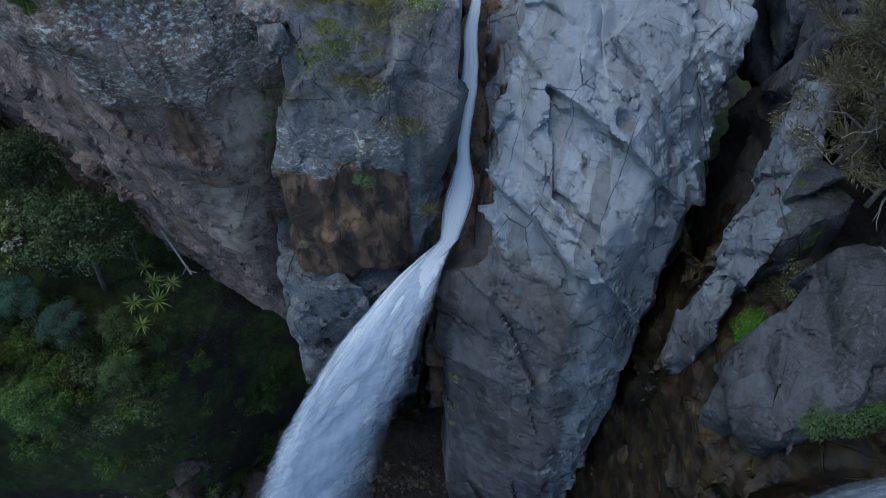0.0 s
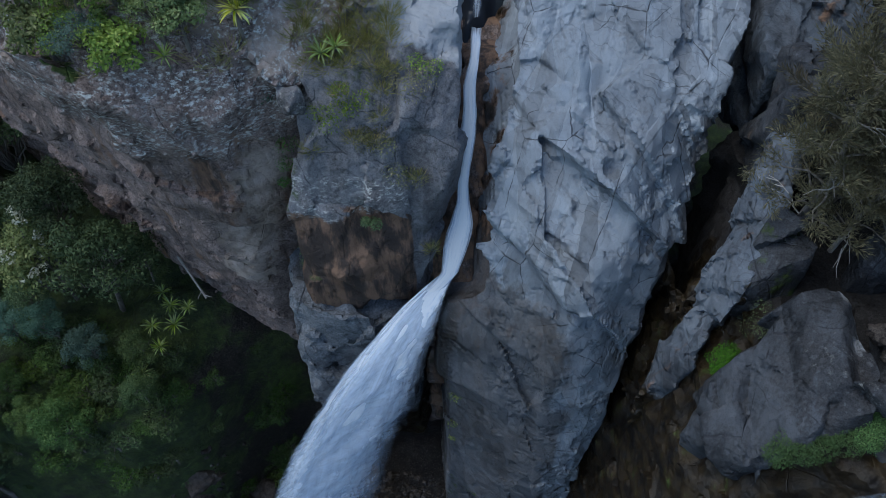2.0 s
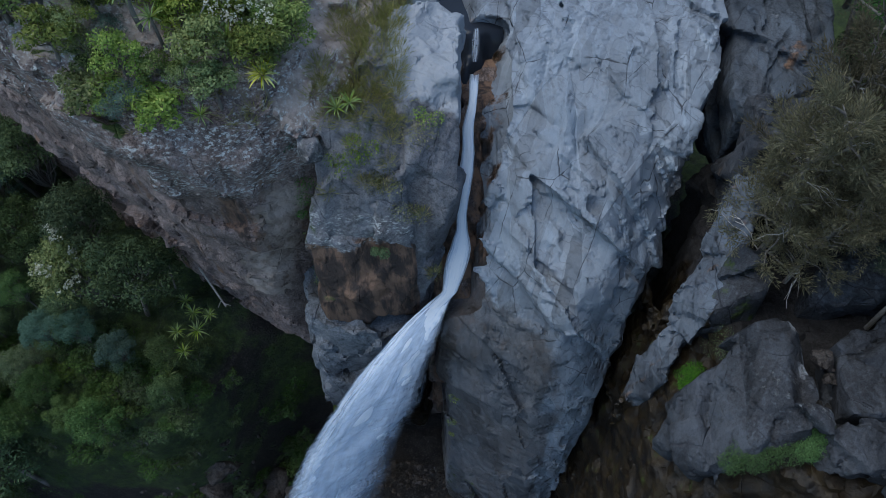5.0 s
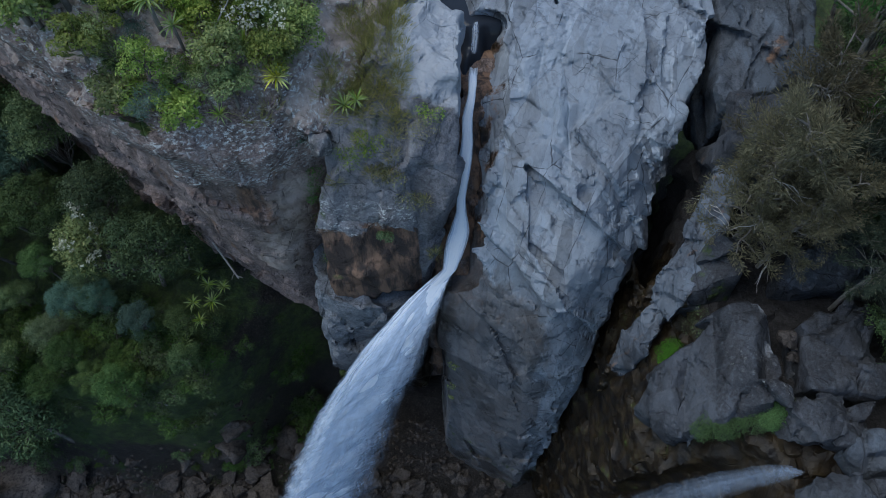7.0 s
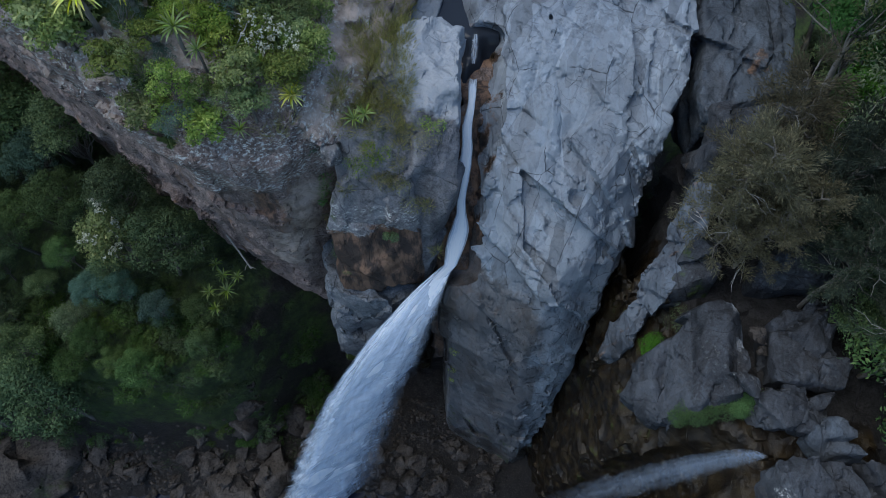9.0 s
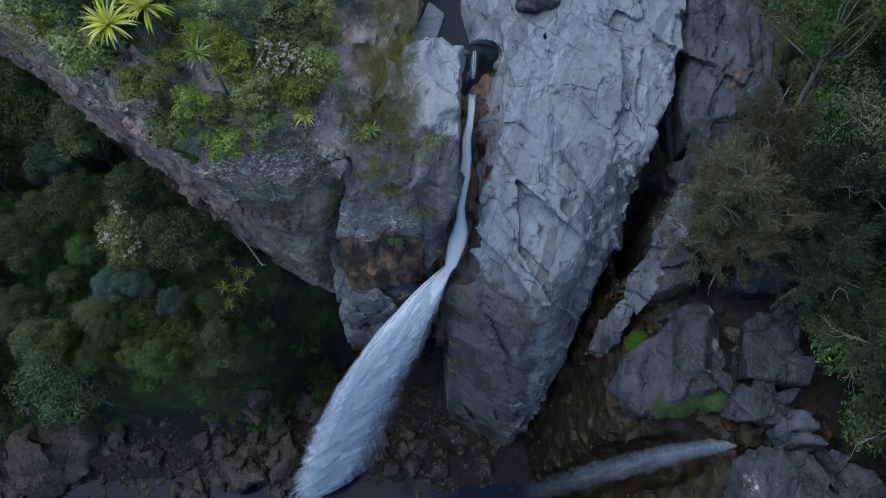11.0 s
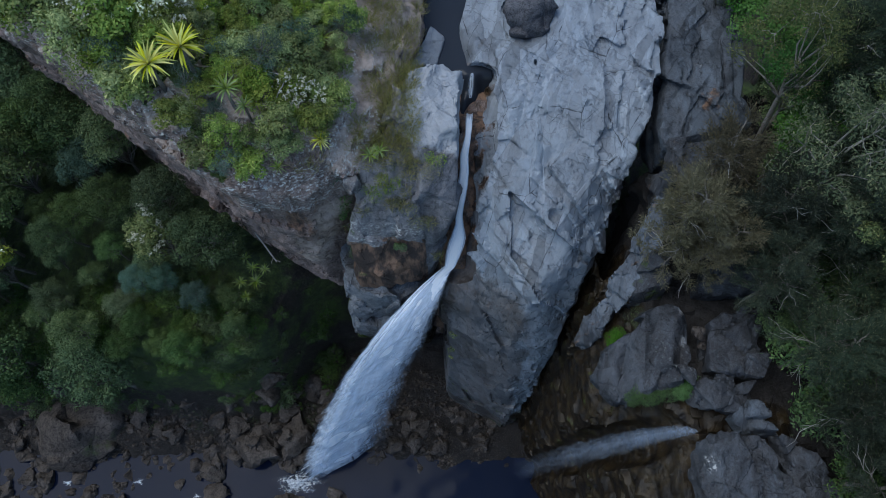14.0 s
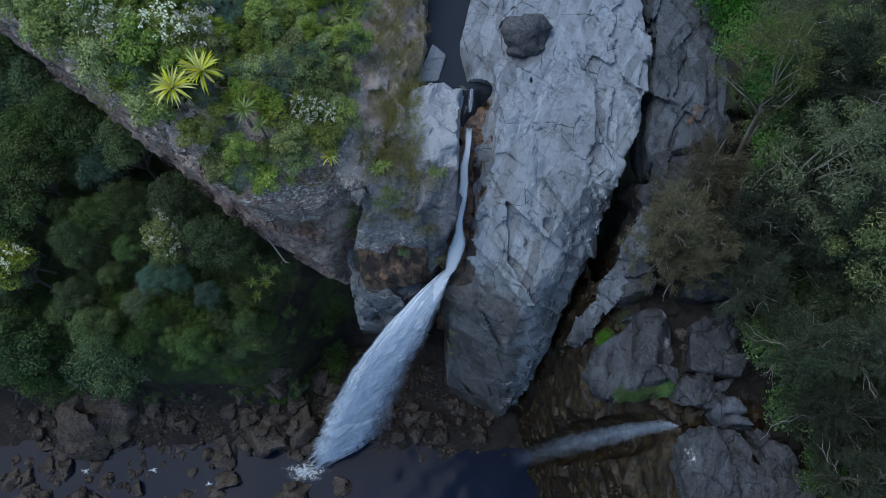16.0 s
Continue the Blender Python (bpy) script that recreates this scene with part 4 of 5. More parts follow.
me, P = sheet("pool_water", lambda P: bed_level(P[:, 0]) + 0.2 + 0.02 * vnoise(np.column_stack([P, 0 * P[:, 0]]) * 1.1, 4), np.arange(-34, 8, 0.25), np.arange(-9, 6.6, 0.25))
tagged(link(me, "pool_water", m_pool, smooth=True), "dark still plunge pool running out over stones", "water", kind="structure")
me, P = sheet("stream_water", lambda P: 21.86 - 0.62 * bump01(17.9 - P[:, 1], 0, 0.5) - 0.8 * bump01(17.2 + 0.9 * vnoise(np.column_stack([P, 0 * P[:, 0]]).astype(np.float32) * 1.8, 16) - P[:, 1], 0, 1.2) - 0.5 * bump01(np.abs(P[:, 0] - 0.95) - 0.2, 0, 0.35) * bump01(18.1 - P[:, 1], 0, 0.5) + 0.03 * vnoise(np.column_stack([P, 0 * P[:, 0]]) * 1.4, 6), np.arange(-1.4, 2.0, 0.1), np.arange(15.8, 26, 0.1))
tagged(link(me, "stream_water", m_stream, smooth=True), "thin dark stream in the rock channel above the fall", "water", kind="structure")


# ---- falls ----
def flow_sheet(name, fn, n, m, mat, parent):
    """A sheet of water: fn(u, s) gives points, and how dense the water is there."""
    U, S = np.meshgrid(np.linspace(0, 1, n + 1), np.linspace(0, 1, m + 1), indexing="ij")
    u, s = U.ravel().astype(np.float32), S.ravel().astype(np.float32)
    P, along, fade = fn(u, s)
    ids = np.arange(len(u)).reshape(U.shape)
    q = np.stack([ids[:-1, :-1], ids[1:, :-1], ids[1:, 1:], ids[:-1, 1:]], -1).reshape(-1, 4)
    me = mesh_from(name, P, q)
    a = me.attributes.new("flow", "FLOAT_VECTOR", "POINT")
    a.data.foreach_set("vector", np.column_stack([u, along, 0 * u]).astype(np.float32).ravel())
    a = me.attributes.new("fade", "FLOAT", "POINT")
    a.data.foreach_set("value", fade.astype(np.float32))
    return part(name, me, mat, parent, smooth=True)


def plunge(lip, slow, fast, time, spread_out, seed, swell, edge=0.22, thin=0.75, tail=0.0):
    """The family of throws from slow to fast off one lip."""
    lip, slow, fast = (np.array(v, np.float32) for v in (lip, slow, fast))
    side = np.cross(fast, (0, 0, 1))
    side = (side / np.linalg.norm(side)).astype(np.float32)

    def fn(u, s):
        v = slow + (fast - slow) * u[:, None]
        tau = time * s
        P = lip + v * tau[:, None]
        P[:, 2] -= 4.9 * tau * tau
        P[:, :2] += (u[:, None] - 0.5) * np.array([-0.4, 0.15], np.float32)
        along = (6 * tau + 4.9 * tau * tau)
        lump = fbm(np.column_stack([u * 5, along * 0.6, 0 * u + seed]).astype(np.float32), 3 + seed, 4)
        P += side * ((spread_out + swell * lump) * (0.1 + s))[:, None]
        P[:, 2] += 0.25 * swell * lump * (0.2 + s)
        P[:, 0] += 0.35 * swell * fbm(np.column_stack([u * 3, along * 0.5, 0 * u + 7 + seed]).astype(np.float32), 13 + seed, 3) * s
        fade = bump01(u, 0, edge + 0.35 * s) * bump01(1 - u, 0, 0.12 + 0.14 * s) - thin * (1 - u) * bump01(s, 0.12, 0.8) - 0.15 - tail * bump01(s, 0.35, 1.0)
        return P, along, fade
    return fn


water = tagged(new("waterfall"), "white waterfall leaping from the rock chute into the pool", "waterfall")
LIP = (0.1, 10.9, 16.5)
for i, (off, sw) in enumerate(((0.0, 0.14), (0.45, 0.2), (-0.45, 0.2))):
    flow_sheet("spray_veil", plunge(LIP, (-0.5, -1.9, 0.5), (-5.4, -4.7, -0.3), 1.93, off, i, sw, 0.2, 0.38), 60, 120, m_veil, water)


for i, off in enumerate((0.0, 0.3, -0.3)):
    flow_sheet("plunging_water", plunge(LIP, (-1.1, -2.2, 0.55), (-5.3, -4.66, -0.3), 1.93, off, 11 + i, 0.15, 0.3, 0.84), 80, 140, m_foam, water)


def ribbon(pts, width, seed, lift=0.85, strong=1.0):
    pts = np.array(pts, np.float32)
    seg = np.concatenate([[0], np.cumsum(np.linalg.norm(np.diff(pts, axis=0), axis=1))])

    def fn(u, s):
        L = s * seg[-1]
        C = np.stack([np.interp(L, seg, pts[:, a]) for a in range(3)], 1)
        w = np.interp(s, [0, 0.25, 0.75, 1], width)
        sway = np.column_stack([L * 0.8, 0 * L + seed, 0 * L]).astype(np.float32)
        w = w * (1.1 + 0.4 * vnoise(sway, 61) + 0.2 * vnoise(2.7 * sway, 62))
        P = C.copy()
        P[:, 0] += 0.07 * vnoise(1.4 * sway, 63)
        P[:, 0] += (u - 0.5) * w
        P[:, 2] += lift * (1 - 0.75 * bump01(s, 0.72, 1.0)) + 0.08 * np.sqrt(np.clip(1 - (2 * u - 1) ** 2, 0, 1)) + 0.05 * fbm(np.column_stack([u * 4, L * 0.8, 0 * u]).astype(np.float32), 21 + seed, 3)
        P[:, 1] -= 0.1 * np.sqrt(np.clip(1 - (2 * u - 1) ** 2, 0, 1))
        fade = strong * bump01(np.minimum(u, 1 - u), 0, 0.42) * bump01(s, 0, 0.1)
        return P, L, fade
    return fn


flow_sheet("chute_water", ribbon([(0.9, 15.9, 21.1), (0.86, 15.4, 21.05)] + FALL_LINE[2:] + [(-0.35, 10.5, 16.15)], (0.28, 0.44, 0.5, 0.52), 1), 24, 120, m_chute, water)
flow_sheet("upper_cascade", ribbon([(1.0, 18.0, 21.9), (0.98, 17.6, 21.6), (0.95, 17.1, 21.32)], (0.3, 0.45, 0.42, 0.25), 2, 0.1, 0.7), 8, 20, m_veil, water)


def splash(u, s):
    a = u * 2 * math.pi
    r = s * (1.45 + 0.2 * np.sin(2 * a + 1) + 0.22 * np.sin(5 * a) + 0.18 * np.sin(11 * a + 1))
    lump = fbm(np.column_stack([np.cos(a) * r, np.sin(a) * r, 0 * u]).astype(np.float32) * 2, 5, 4)
    P = np.column_stack([-9.7 + 1.2 * r * np.cos(a), 2.1 + 0.75 * r * np.sin(a), POOL_Z + 0.1 + 0.35 * (1 - s) * (1 + lump)])
    return P, r * 3, 0.5 * (1 - s) ** 0.7 - 0.15


flow_sheet("splash_foam", splash, 60, 24, m_foam, water)
second = tagged(new("waterfall"), "thin veil waterfall dropping from the rock spur", "waterfall")
for i, (off, mat) in enumerate(((0.0, m_mist), (0.3, m_mist), (-0.3, m_mist))):
    flow_sheet("falling_veil", plunge((8.9, 3.0, 21.9), (-1.2, -0.42, 0.55), (-1.85, 0.2, 0.85), 2.34, off, 5 + i, 0.12, 0.3, 0.1, 0.12), 30, 90, mat, second)


def riffle(x, y, size):
    """A small patch of broken water between stones."""
    def fn(u, s):
        a = u * 2 * math.pi
        r = size * s * (1 + 0.4 * np.sin(3 * a + x) + 0.25 * np.sin(7 * a + y))
        P = np.column_stack([x + 1.5 * r * np.cos(a), y + 0.8 * r * np.sin(a), bed_level(x) + 0.24 + 0.12 * size * (1 - s)])
        return P, r * 6, 0.6 * (1 - s) - 0.2
    return fn


for x, y, size in ((-30.3, 1.5, 0.35), (-26.1, 2.0, 0.40), (-20.9, 2.1, 0.40), (-16.6, 1.2, 0.30), (-16.2, 5.6, 0.25)):
    thing = tagged(new("riffle"), "small white riffle between the stream stones", "rapids", "stream riffles")
    flow_sheet("foam", riffle(x, y, size), 24, 8, m_foam, thing)


# ---- plants ----
rng = np.random.default_rng(5)


def unit(v):
    return v / np.maximum(np.linalg.norm(v, axis=1, keepdims=True), 1e-6)


def blades(base, way, normal, length, width):
    """Leaves as separate pointed blades, slightly folded."""
    side = unit(np.cross(way, normal))
    length, width = np.asarray(length)[:, None], np.asarray(width)[:, None]
    mid = base + way * length * 0.45
    lift = unit(np.cross(side, way)) * width * 0.25
    v = np.stack([base, mid - side * width / 2 + lift, base + way * length, mid + side * width / 2 + lift], 1).reshape(-1, 3)
    f = np.arange(len(v)).reshape(-1, 4)
    return v, f


def tubes(paths, sides=6):
    """Tapered limbs: each path is a list of points with a radius at each."""
    V, Fc, n0 = [], [], 0
    for pts, radii in paths:
        pts = np.array(pts, np.float64)
        for k, (p, r) in enumerate(zip(pts, radii)):
            d = pts[min(k + 1, len(pts) - 1)] - pts[max(k - 1, 0)]
            d = d / (np.linalg.norm(d) + 1e-9)
            a = np.cross(d, (0.31, 0.95, 0.1) if abs(d[2]) > 0.8 else (0, 0, 1))
            a /= np.linalg.norm(a) + 1e-9
            b = np.cross(d, a)
            ang = np.arange(sides) * 2 * math.pi / sides
            V.append(p + r * (np.cos(ang)[:, None] * a + np.sin(ang)[:, None] * b))
        for k in range(len(pts) - 1):
            for s in range(sides):
                t = (s + 1) % sides
                Fc.append((n0 + k * sides + s, n0 + k * sides + t, n0 + (k + 1) * sides + t, n0 + (k + 1) * sides + s))
        n0 += len(pts) * sides
    return np.concatenate(V), np.array(Fc)


def bent(a, b, r, k=5, sag=0.0):
    """A crooked limb from a to b."""
    a, b = np.array(a, float), np.array(b, float)
    L = np.linalg.norm(b - a)
    out = []
    for i in range(k + 1):
        t = i / k
        p = a + (b - a) * t + r.normal(size=3) * 0.05 * L * math.sin(math.pi * t)
        p[2] += sag * L * math.sin(math.pi * t)
        out.append(p)
    return out


def lobe_leaves(c, radius, n, size, r, narrow=0.45, flat=0.75):
    d = unit(r.normal(size=(n, 3)) + np.array([0, 0, 0.55]))
    rad = radius * (0.55 + 0.5 * r.random((n, 1)) ** 0.6) * (1 + 0.25 * vnoise((d * 2.2 + c).astype(np.float32), 77)[:, None])
    base = c + d * rad * np.array([1, 1, flat])
    way = unit(np.cross(d, r.normal(size=(n, 3))) + 0.35 * d - np.array([0, 0, 0.15]))
    L = size * (0.6 + 0.8 * r.random(n))
    return blades(base, way, unit(d + np.array([0, 0, 0.35]) + 0.4 * r.normal(size=(n, 3))), L, L * narrow)


def joined(name, pieces):
    V, Fc, n0 = [], [], 0
    for v, f in pieces:
        V.append(v)
        Fc.append(f + n0)
        n0 += len(v)
    return mesh_from(name, np.concatenate(V), np.concatenate(Fc))


def broadleaf(name, seed, tall, spread_r, leaf, mat, lobes=16, per=170, narrow=0.45, blossoms=0, petals=12, pale=False, depth=0.55, clump=1.0):
    """A tree or shrub: trunk with limbs, and a crown of leafy lobes with gaps; base at the origin."""
    r = np.random.default_rng(seed)
    ob = new(name)
    lean = np.array([*(r.normal(size=2) * 0.08 * tall), 0])
    fork = np.array([0, 0, tall * 0.35]) + lean * 0.4
    limbs = [([np.array([0, 0, -0.3]), np.array([0, 0, 0.1]), fork * 0.6, fork], [0.055 * spread_r + 0.03, 0.05 * spread_r + 0.02, 0.045 * spread_r + 0.015, 0.04 * spread_r + 0.012])]
    pieces, tips = [], []
    for i in range(lobes):
        a = i * 2.4 + r.random()
        q = math.sqrt((i + 0.4) / lobes)
        c = np.array([math.cos(a) * q * spread_r * 0.8, math.sin(a) * q * spread_r * 0.8, tall - depth * spread_r * (0.25 + q * q) + 0.22 * spread_r * r.normal()]) + lean
        R = clump * spread_r * (0.26 + 0.16 * r.random())
        pieces.append(lobe_leaves(c, R, int(per * (0.6 + 0.8 * r.random())), leaf, r, narrow))
        if pale and i % 5:
            main = min(limbs[1:], key=lambda limb: np.linalg.norm(limb[0][-1] - c))[0]
            path = bent(main[3], c, r, 4, 0.06)
            limbs.append((path, np.linspace(0.018, 0.007, len(path))))
        else:
            path = bent(fork, c, r, 4, 0.06)
            limbs.append((path, np.linspace(0.022 * spread_r + 0.01, 0.008, len(path))))
        tips.append((c, R))
    v, f = tubes(limbs, 5)
    part("trunk", mesh_from("trunk", v, f), m_gumbark if pale else m_bark, ob, smooth=True)
    crown = part("crown", joined("crown", pieces), mat, ob)
    if blossoms:
        pieces = []
        for i in range(blossoms):
            c, R = tips[r.integers(len(tips))]
            d = unit(r.normal(size=(1, 3)) + np.array([[0, 0, 1.4]]))[0]
            spray = c + d * R * 1.05
            for q in range(4):
                pieces.append(lobe_leaves(spray + 0.13 * q * unit(r.normal(size=(1, 3)) + d)[0], 0.07, petals, 0.085, r, 0.75))
        part("blossom", joined("blossom", pieces), m_flower, crown, "cream white blossom")
    return ob


def casuarina(name, seed, tall, spread_r, mat, branches=34, low=0.35, dead=3, twigs=9, needles=95):
    """A she-oak: a thin stem and crooked limbs, set with feathery plumes of short needles."""
    r = np.random.default_rng(seed)
    ob = new(name)
    lean = np.array([*(r.normal(size=2) * 0.06 * tall), tall])
    stem = [lean * t + np.array([*(0.04 * tall * r.normal(size=2) * t), -0.3 * (t == 0)]) for t in np.linspace(0, 1, 7)]
    paths = [(stem, np.linspace(0.03 * spread_r + 0.05, 0.015, 7))]
    bare = []
    B, W, N = [], [], []
    for i in range(branches):
        t = low + (1 - low) * (i + r.random()) / branches
        s = min(int(t * 6), 5)
        a0 = np.array(stem[s]) + (np.array(stem[s + 1]) - np.array(stem[s])) * (t * 6 - s)
        az = i * 2.4 + 0.4 * r.normal()
        reach = spread_r * (1.05 - 0.75 * ((t - low) / (1 - low)) ** 1.3) * (0.65 + 0.6 * r.random())
        end = a0 + np.array([math.cos(az) * reach, math.sin(az) * reach, reach * (0.5 * r.random() + 0.1)])
        path = bent(a0, end, r, 5, 0.1)
        if i % max(1, branches // dead) == 1:
            bare.append([(path, np.linspace(0.022, 0.006, 6))])
            for k in range(4):
                j = 1 + k % 4
                e = np.array(path[j + 1]) + r.normal(size=3) * 0.28 * reach + 0.2 * (end - a0)
                bare[-1].append((bent(path[j], e, r, 3), [0.014, 0.012, 0.009, 0.005]))
            continue
        paths.append((path, np.linspace(0.03, 0.008, 6)))
        P = np.array(path)
        for k in range(twigs):
            q = 0.3 + 0.7 * (k + r.random()) / twigs
            j = min(int(q * 5), 4)
            c = P[j] + (P[j + 1] - P[j]) * (q * 5 - j)
            main = unit(0.7 * (end - a0)[None] / reach + 0.55 * r.normal(size=(1, 3)) + np.array([[0, 0, 0.45]]))[0]
            long = (0.45 + 0.4 * r.random()) * (0.6 + 0.25 * spread_r)
            u = r.random((needles, 1))
            out = r.normal(size=(needles, 3))
            B.append(c + main * long * u + 0.05 * out)
            W.append(unit(0.9 * main + 0.75 * unit(out)))
            N.append(r.normal(size=(needles, 3)))
    B, W, N = np.concatenate(B), np.concatenate(W), np.concatenate(N)
    L = 0.09 + 0.09 * r.random(len(B))
    trunk = part("trunk", mesh_from("trunk", *tubes(paths[:1], 6)), m_bark, ob, smooth=True)
    for p in paths[1:]:
        part("limb", mesh_from("limb", *tubes([p], 5)), m_bark, trunk, smooth=True)
    part("crown", mesh_from("crown", *blades(B, W, N, L, 0.016 + 0.01 * r.random(len(B)))), mat, ob)
    for p in bare:
        part("bare_branch", mesh_from("bare_branch", *tubes(p, 4)), m_dead, trunk, "bare bleached branch")
    return ob


def place(ob, x, y, z, turn=0.0, size=1.0, tilt=(0, 0)):
    return Matrix.Translation((x, y, z)) @ Euler((tilt[0], tilt[1], turn)).to_matrix().to_4x4() @ Matrix.Scale(size, 4)


def settle(proto, spots, label, category, group):
    """Puts the first of a kind and copies of it at (x, y, z, turn, size)."""
    made = []
    for k, s in enumerate(spots):
        if k == 0:
            proto.matrix_basis = place(proto, *s)
            ob = proto
            tagged(ob, label, category, group)
        else:
            ob = copy_thing(proto, place(proto, *s))
            ob.scale = (s[4], s[4], s[4])
        made.append(ob)
    return made


def scattered(test, x0, x1, y0, y1, gap, seed, tries=4000):
    r = np.random.default_rng(seed)
    out = []
    for _ in range(tries):
        x, y = x0 + (x1 - x0) * r.random(), y0 + (y1 - y0) * r.random()
        if test(x, y) and all((x - a) ** 2 + (y - b) ** 2 > gap * gap for a, b in out):
            out.append((x, y))
    return out


def wall_line(x):
    return float(np.interp(x, [-34, -20, -11.5, -7], [32, 21.5, 15.9, 12.0]))


def edge_line(x):
    return float(np.interp(x, [-26, -18.9, -13.6, -10.2, -8.0, -5.5, -3.7], [23.5, 18.6, 15.3, 12.7, 11.3, 11.6, 12.4]))


def ground_at(x, y):
    return float(ground_z(np.array([[x, y]], np.float32))[0])


# forest below the west cliff
forest = [(x, y) for x, y in scattered(lambda x, y: (8.9 if x > -20 else 8.0) + 0.5 * math.sin(x) < y < wall_line(x) - 1.3 and x < -9.6 - 0.35 * (14 - y) * (y < 12) and not (x > -12.0 and y > 11.8), -31, -8.5, 7, 24, 1.6, 3)]
kinds = [broadleaf("forest_tree", 100 + i, 4.6 + 0.3 * i, 1.7 + 0.12 * (i % 3), 0.115, m_blue if i == 4 else m_tree, 26, 300, 0.45, clump=0.85) for i in range(5)]
groups = [[] for _ in kinds]
pick = np.random.default_rng(8)
for x, y in forest:
    k = 4 if pick.random() < 0.16 else int(pick.integers(0, 4))
    z = ground_at(x, y)
    goal = 8.8 + 0.52 * (y - 8.5) + 1.3 * pick.normal()
    size = float(np.clip((goal - z) / (4.9 + 0.3 * k), 0.5, 1.5))
    groups[k].append((x, y, z - 0.1, pick.random() * 6.28, size))
for k, spots in enumerate(groups):
    settle(kinds[k], spots, "blue-green leafy tree in the gorge forest" if k == 4 else "dark green broadleaf tree in the gorge forest", "tree", "forest trees below the cliff")
white_trees = broadleaf("flowering_tree", 140, 5.2, 1.6, 0.15, m_bush, 16, 230, 0.5, blossoms=22)
settle(white_trees, [(-15.1, 13.7, 8.0, 0.3, 1.0), (-24.4, 13.3, 8.0, 2.0, 1.0)] , "bright green tree with cream blossom in the forest", "tree", "flowering trees")

# shrubs and grass on the bank
banks = scattered(lambda x, y: x < -10 or y > 8.0, -30, -7.8, 6.9, 12.8, 0.6, 12, 3200)
low = broadleaf("bank_shrub", 160, 0.7, 0.6, 0.08, m_dusk, 10, 120, 0.4)
settle(low, [(x, y, ground_at(x, y) - 0.1, x * 7, 0.5 + 1.0 * abs(math.sin(x * 9)) ** 2) for x, y in banks if noise.noise((x * 0.45, y * 0.45, 2)) > -0.3], "low dark green shrub on the mossy bank", "shrub", "bank shrubs")


def tuft_mesh(seed, n, tall, wide):
    r = np.random.default_rng(seed)
    a = r.random(n) * 6.283
    base = np.column_stack([np.cos(a), np.sin(a), 0 * a]) * (wide * 0.35 * r.random((n, 1)))
    way = unit(np.column_stack([np.cos(a), np.sin(a), 0.5 + 1.2 * r.random(n)]) + 0.25 * r.normal(size=(n, 3)))
    return blades(base, way, r.normal(size=(n, 3)), tall * (0.5 + 0.7 * r.random(n)), np.full(n, 0.015))


# rosettes
def strap_leaf(length, width, arch, seed):
    r = np.random.default_rng(seed)
    k = 7
    V, Fc = [], []
    for i in range(k + 1):
        t = i / k
        x = length * t * (1 - 0.12 * arch * t)
        z = length * (0.35 * t - arch * 0.55 * t * t)
        w = width * (0.55 + 0.9 * t if t < 0.4 else 0.91 * (1 - ((t - 0.4) / 0.6) ** 1.6)) * 0.5 + 0.003
        V += [(x, -w, z + 0.35 * w), (x, 0, z), (x, w, z + 0.35 * w)]
    for i in range(k):
        a = 3 * i
        Fc += [(a, a + 3, a + 4, a + 1), (a + 1, a + 4, a + 5, a + 2)]
    me = mesh_from("leaf", V, Fc)
    return me


leaf_meshes = {}
for key, mat in (("green", m_agave), ("yellow", m_yellow)):
    for j in range(3):
        me = strap_leaf(0.5, 0.047, 0.35 + 0.3 * j, j)
        me.materials.append(mat)
        me.polygons.foreach_set("use_smooth", [True] * len(me.polygons))
        leaf_meshes[key, j] = me


def rosette(x, y, z, radius, key, leaves, seed, label):
    r = np.random.default_rng(seed)
    ob = tagged(new("rosette_plant"), label, "plant", "strap-leaved rosettes")
    ob.matrix_basis = place(ob, x, y, z, 6.28 * r.random(), radius / 0.5)
    for i in range(leaves):
        t = i / leaves
        lf = new("leaf", leaf_meshes[key, int(2.99 * t)])
        lf.parent = ob
        lift = radians(72 - 66 * t ** 0.8 + 6 * r.normal())
        lf.matrix_basis = Euler((0, -lift + 0.35, i * 2.39996 + 0.15 * r.normal())).to_matrix().to_4x4() @ Matrix.Scale(0.75 + 0.3 * r.random(), 4)
    return ob


ROSETTES = [(-4.62, 12.72, 25.1, 0.55, "yellow", 46), (-9.05, 14.7, 27.8, 0.98, "yellow", 48), (-10.0, 14.0, 27.8, 0.98, "yellow", 48), (-5.5, 13.5, 25.5, 0.7, "green", 34), (-6.6, 12.9, 25.3, 0.55, "green", 30),
            (-6.9, 12.2, 25.0, 0.4, "green", 22), (-6.2, 11.9, 24.5, 0.42, "green", 24), (-7.6, 13.6, 27.0, 0.7, "green", 26), (-4.7, 19.6, 24.7, 0.85, "green", 30), (-5.2, 19.0, 24.9, 0.8, "green", 30),
            (-4.3, 18.9, 24.5, 0.8, "green", 30), (-4.1, 15.3, 24.4, 0.45, "green", 24), (-2.95, 12.9, 23.7, 0.5, "green", 24), (-2.6, 13.0, 23.8, 0.45, "green", 22), (-7.1, 13.3, 26.4, 0.5, "green", 24), (-4.9, 17.2, 24.7, 0.6, "green", 26)]
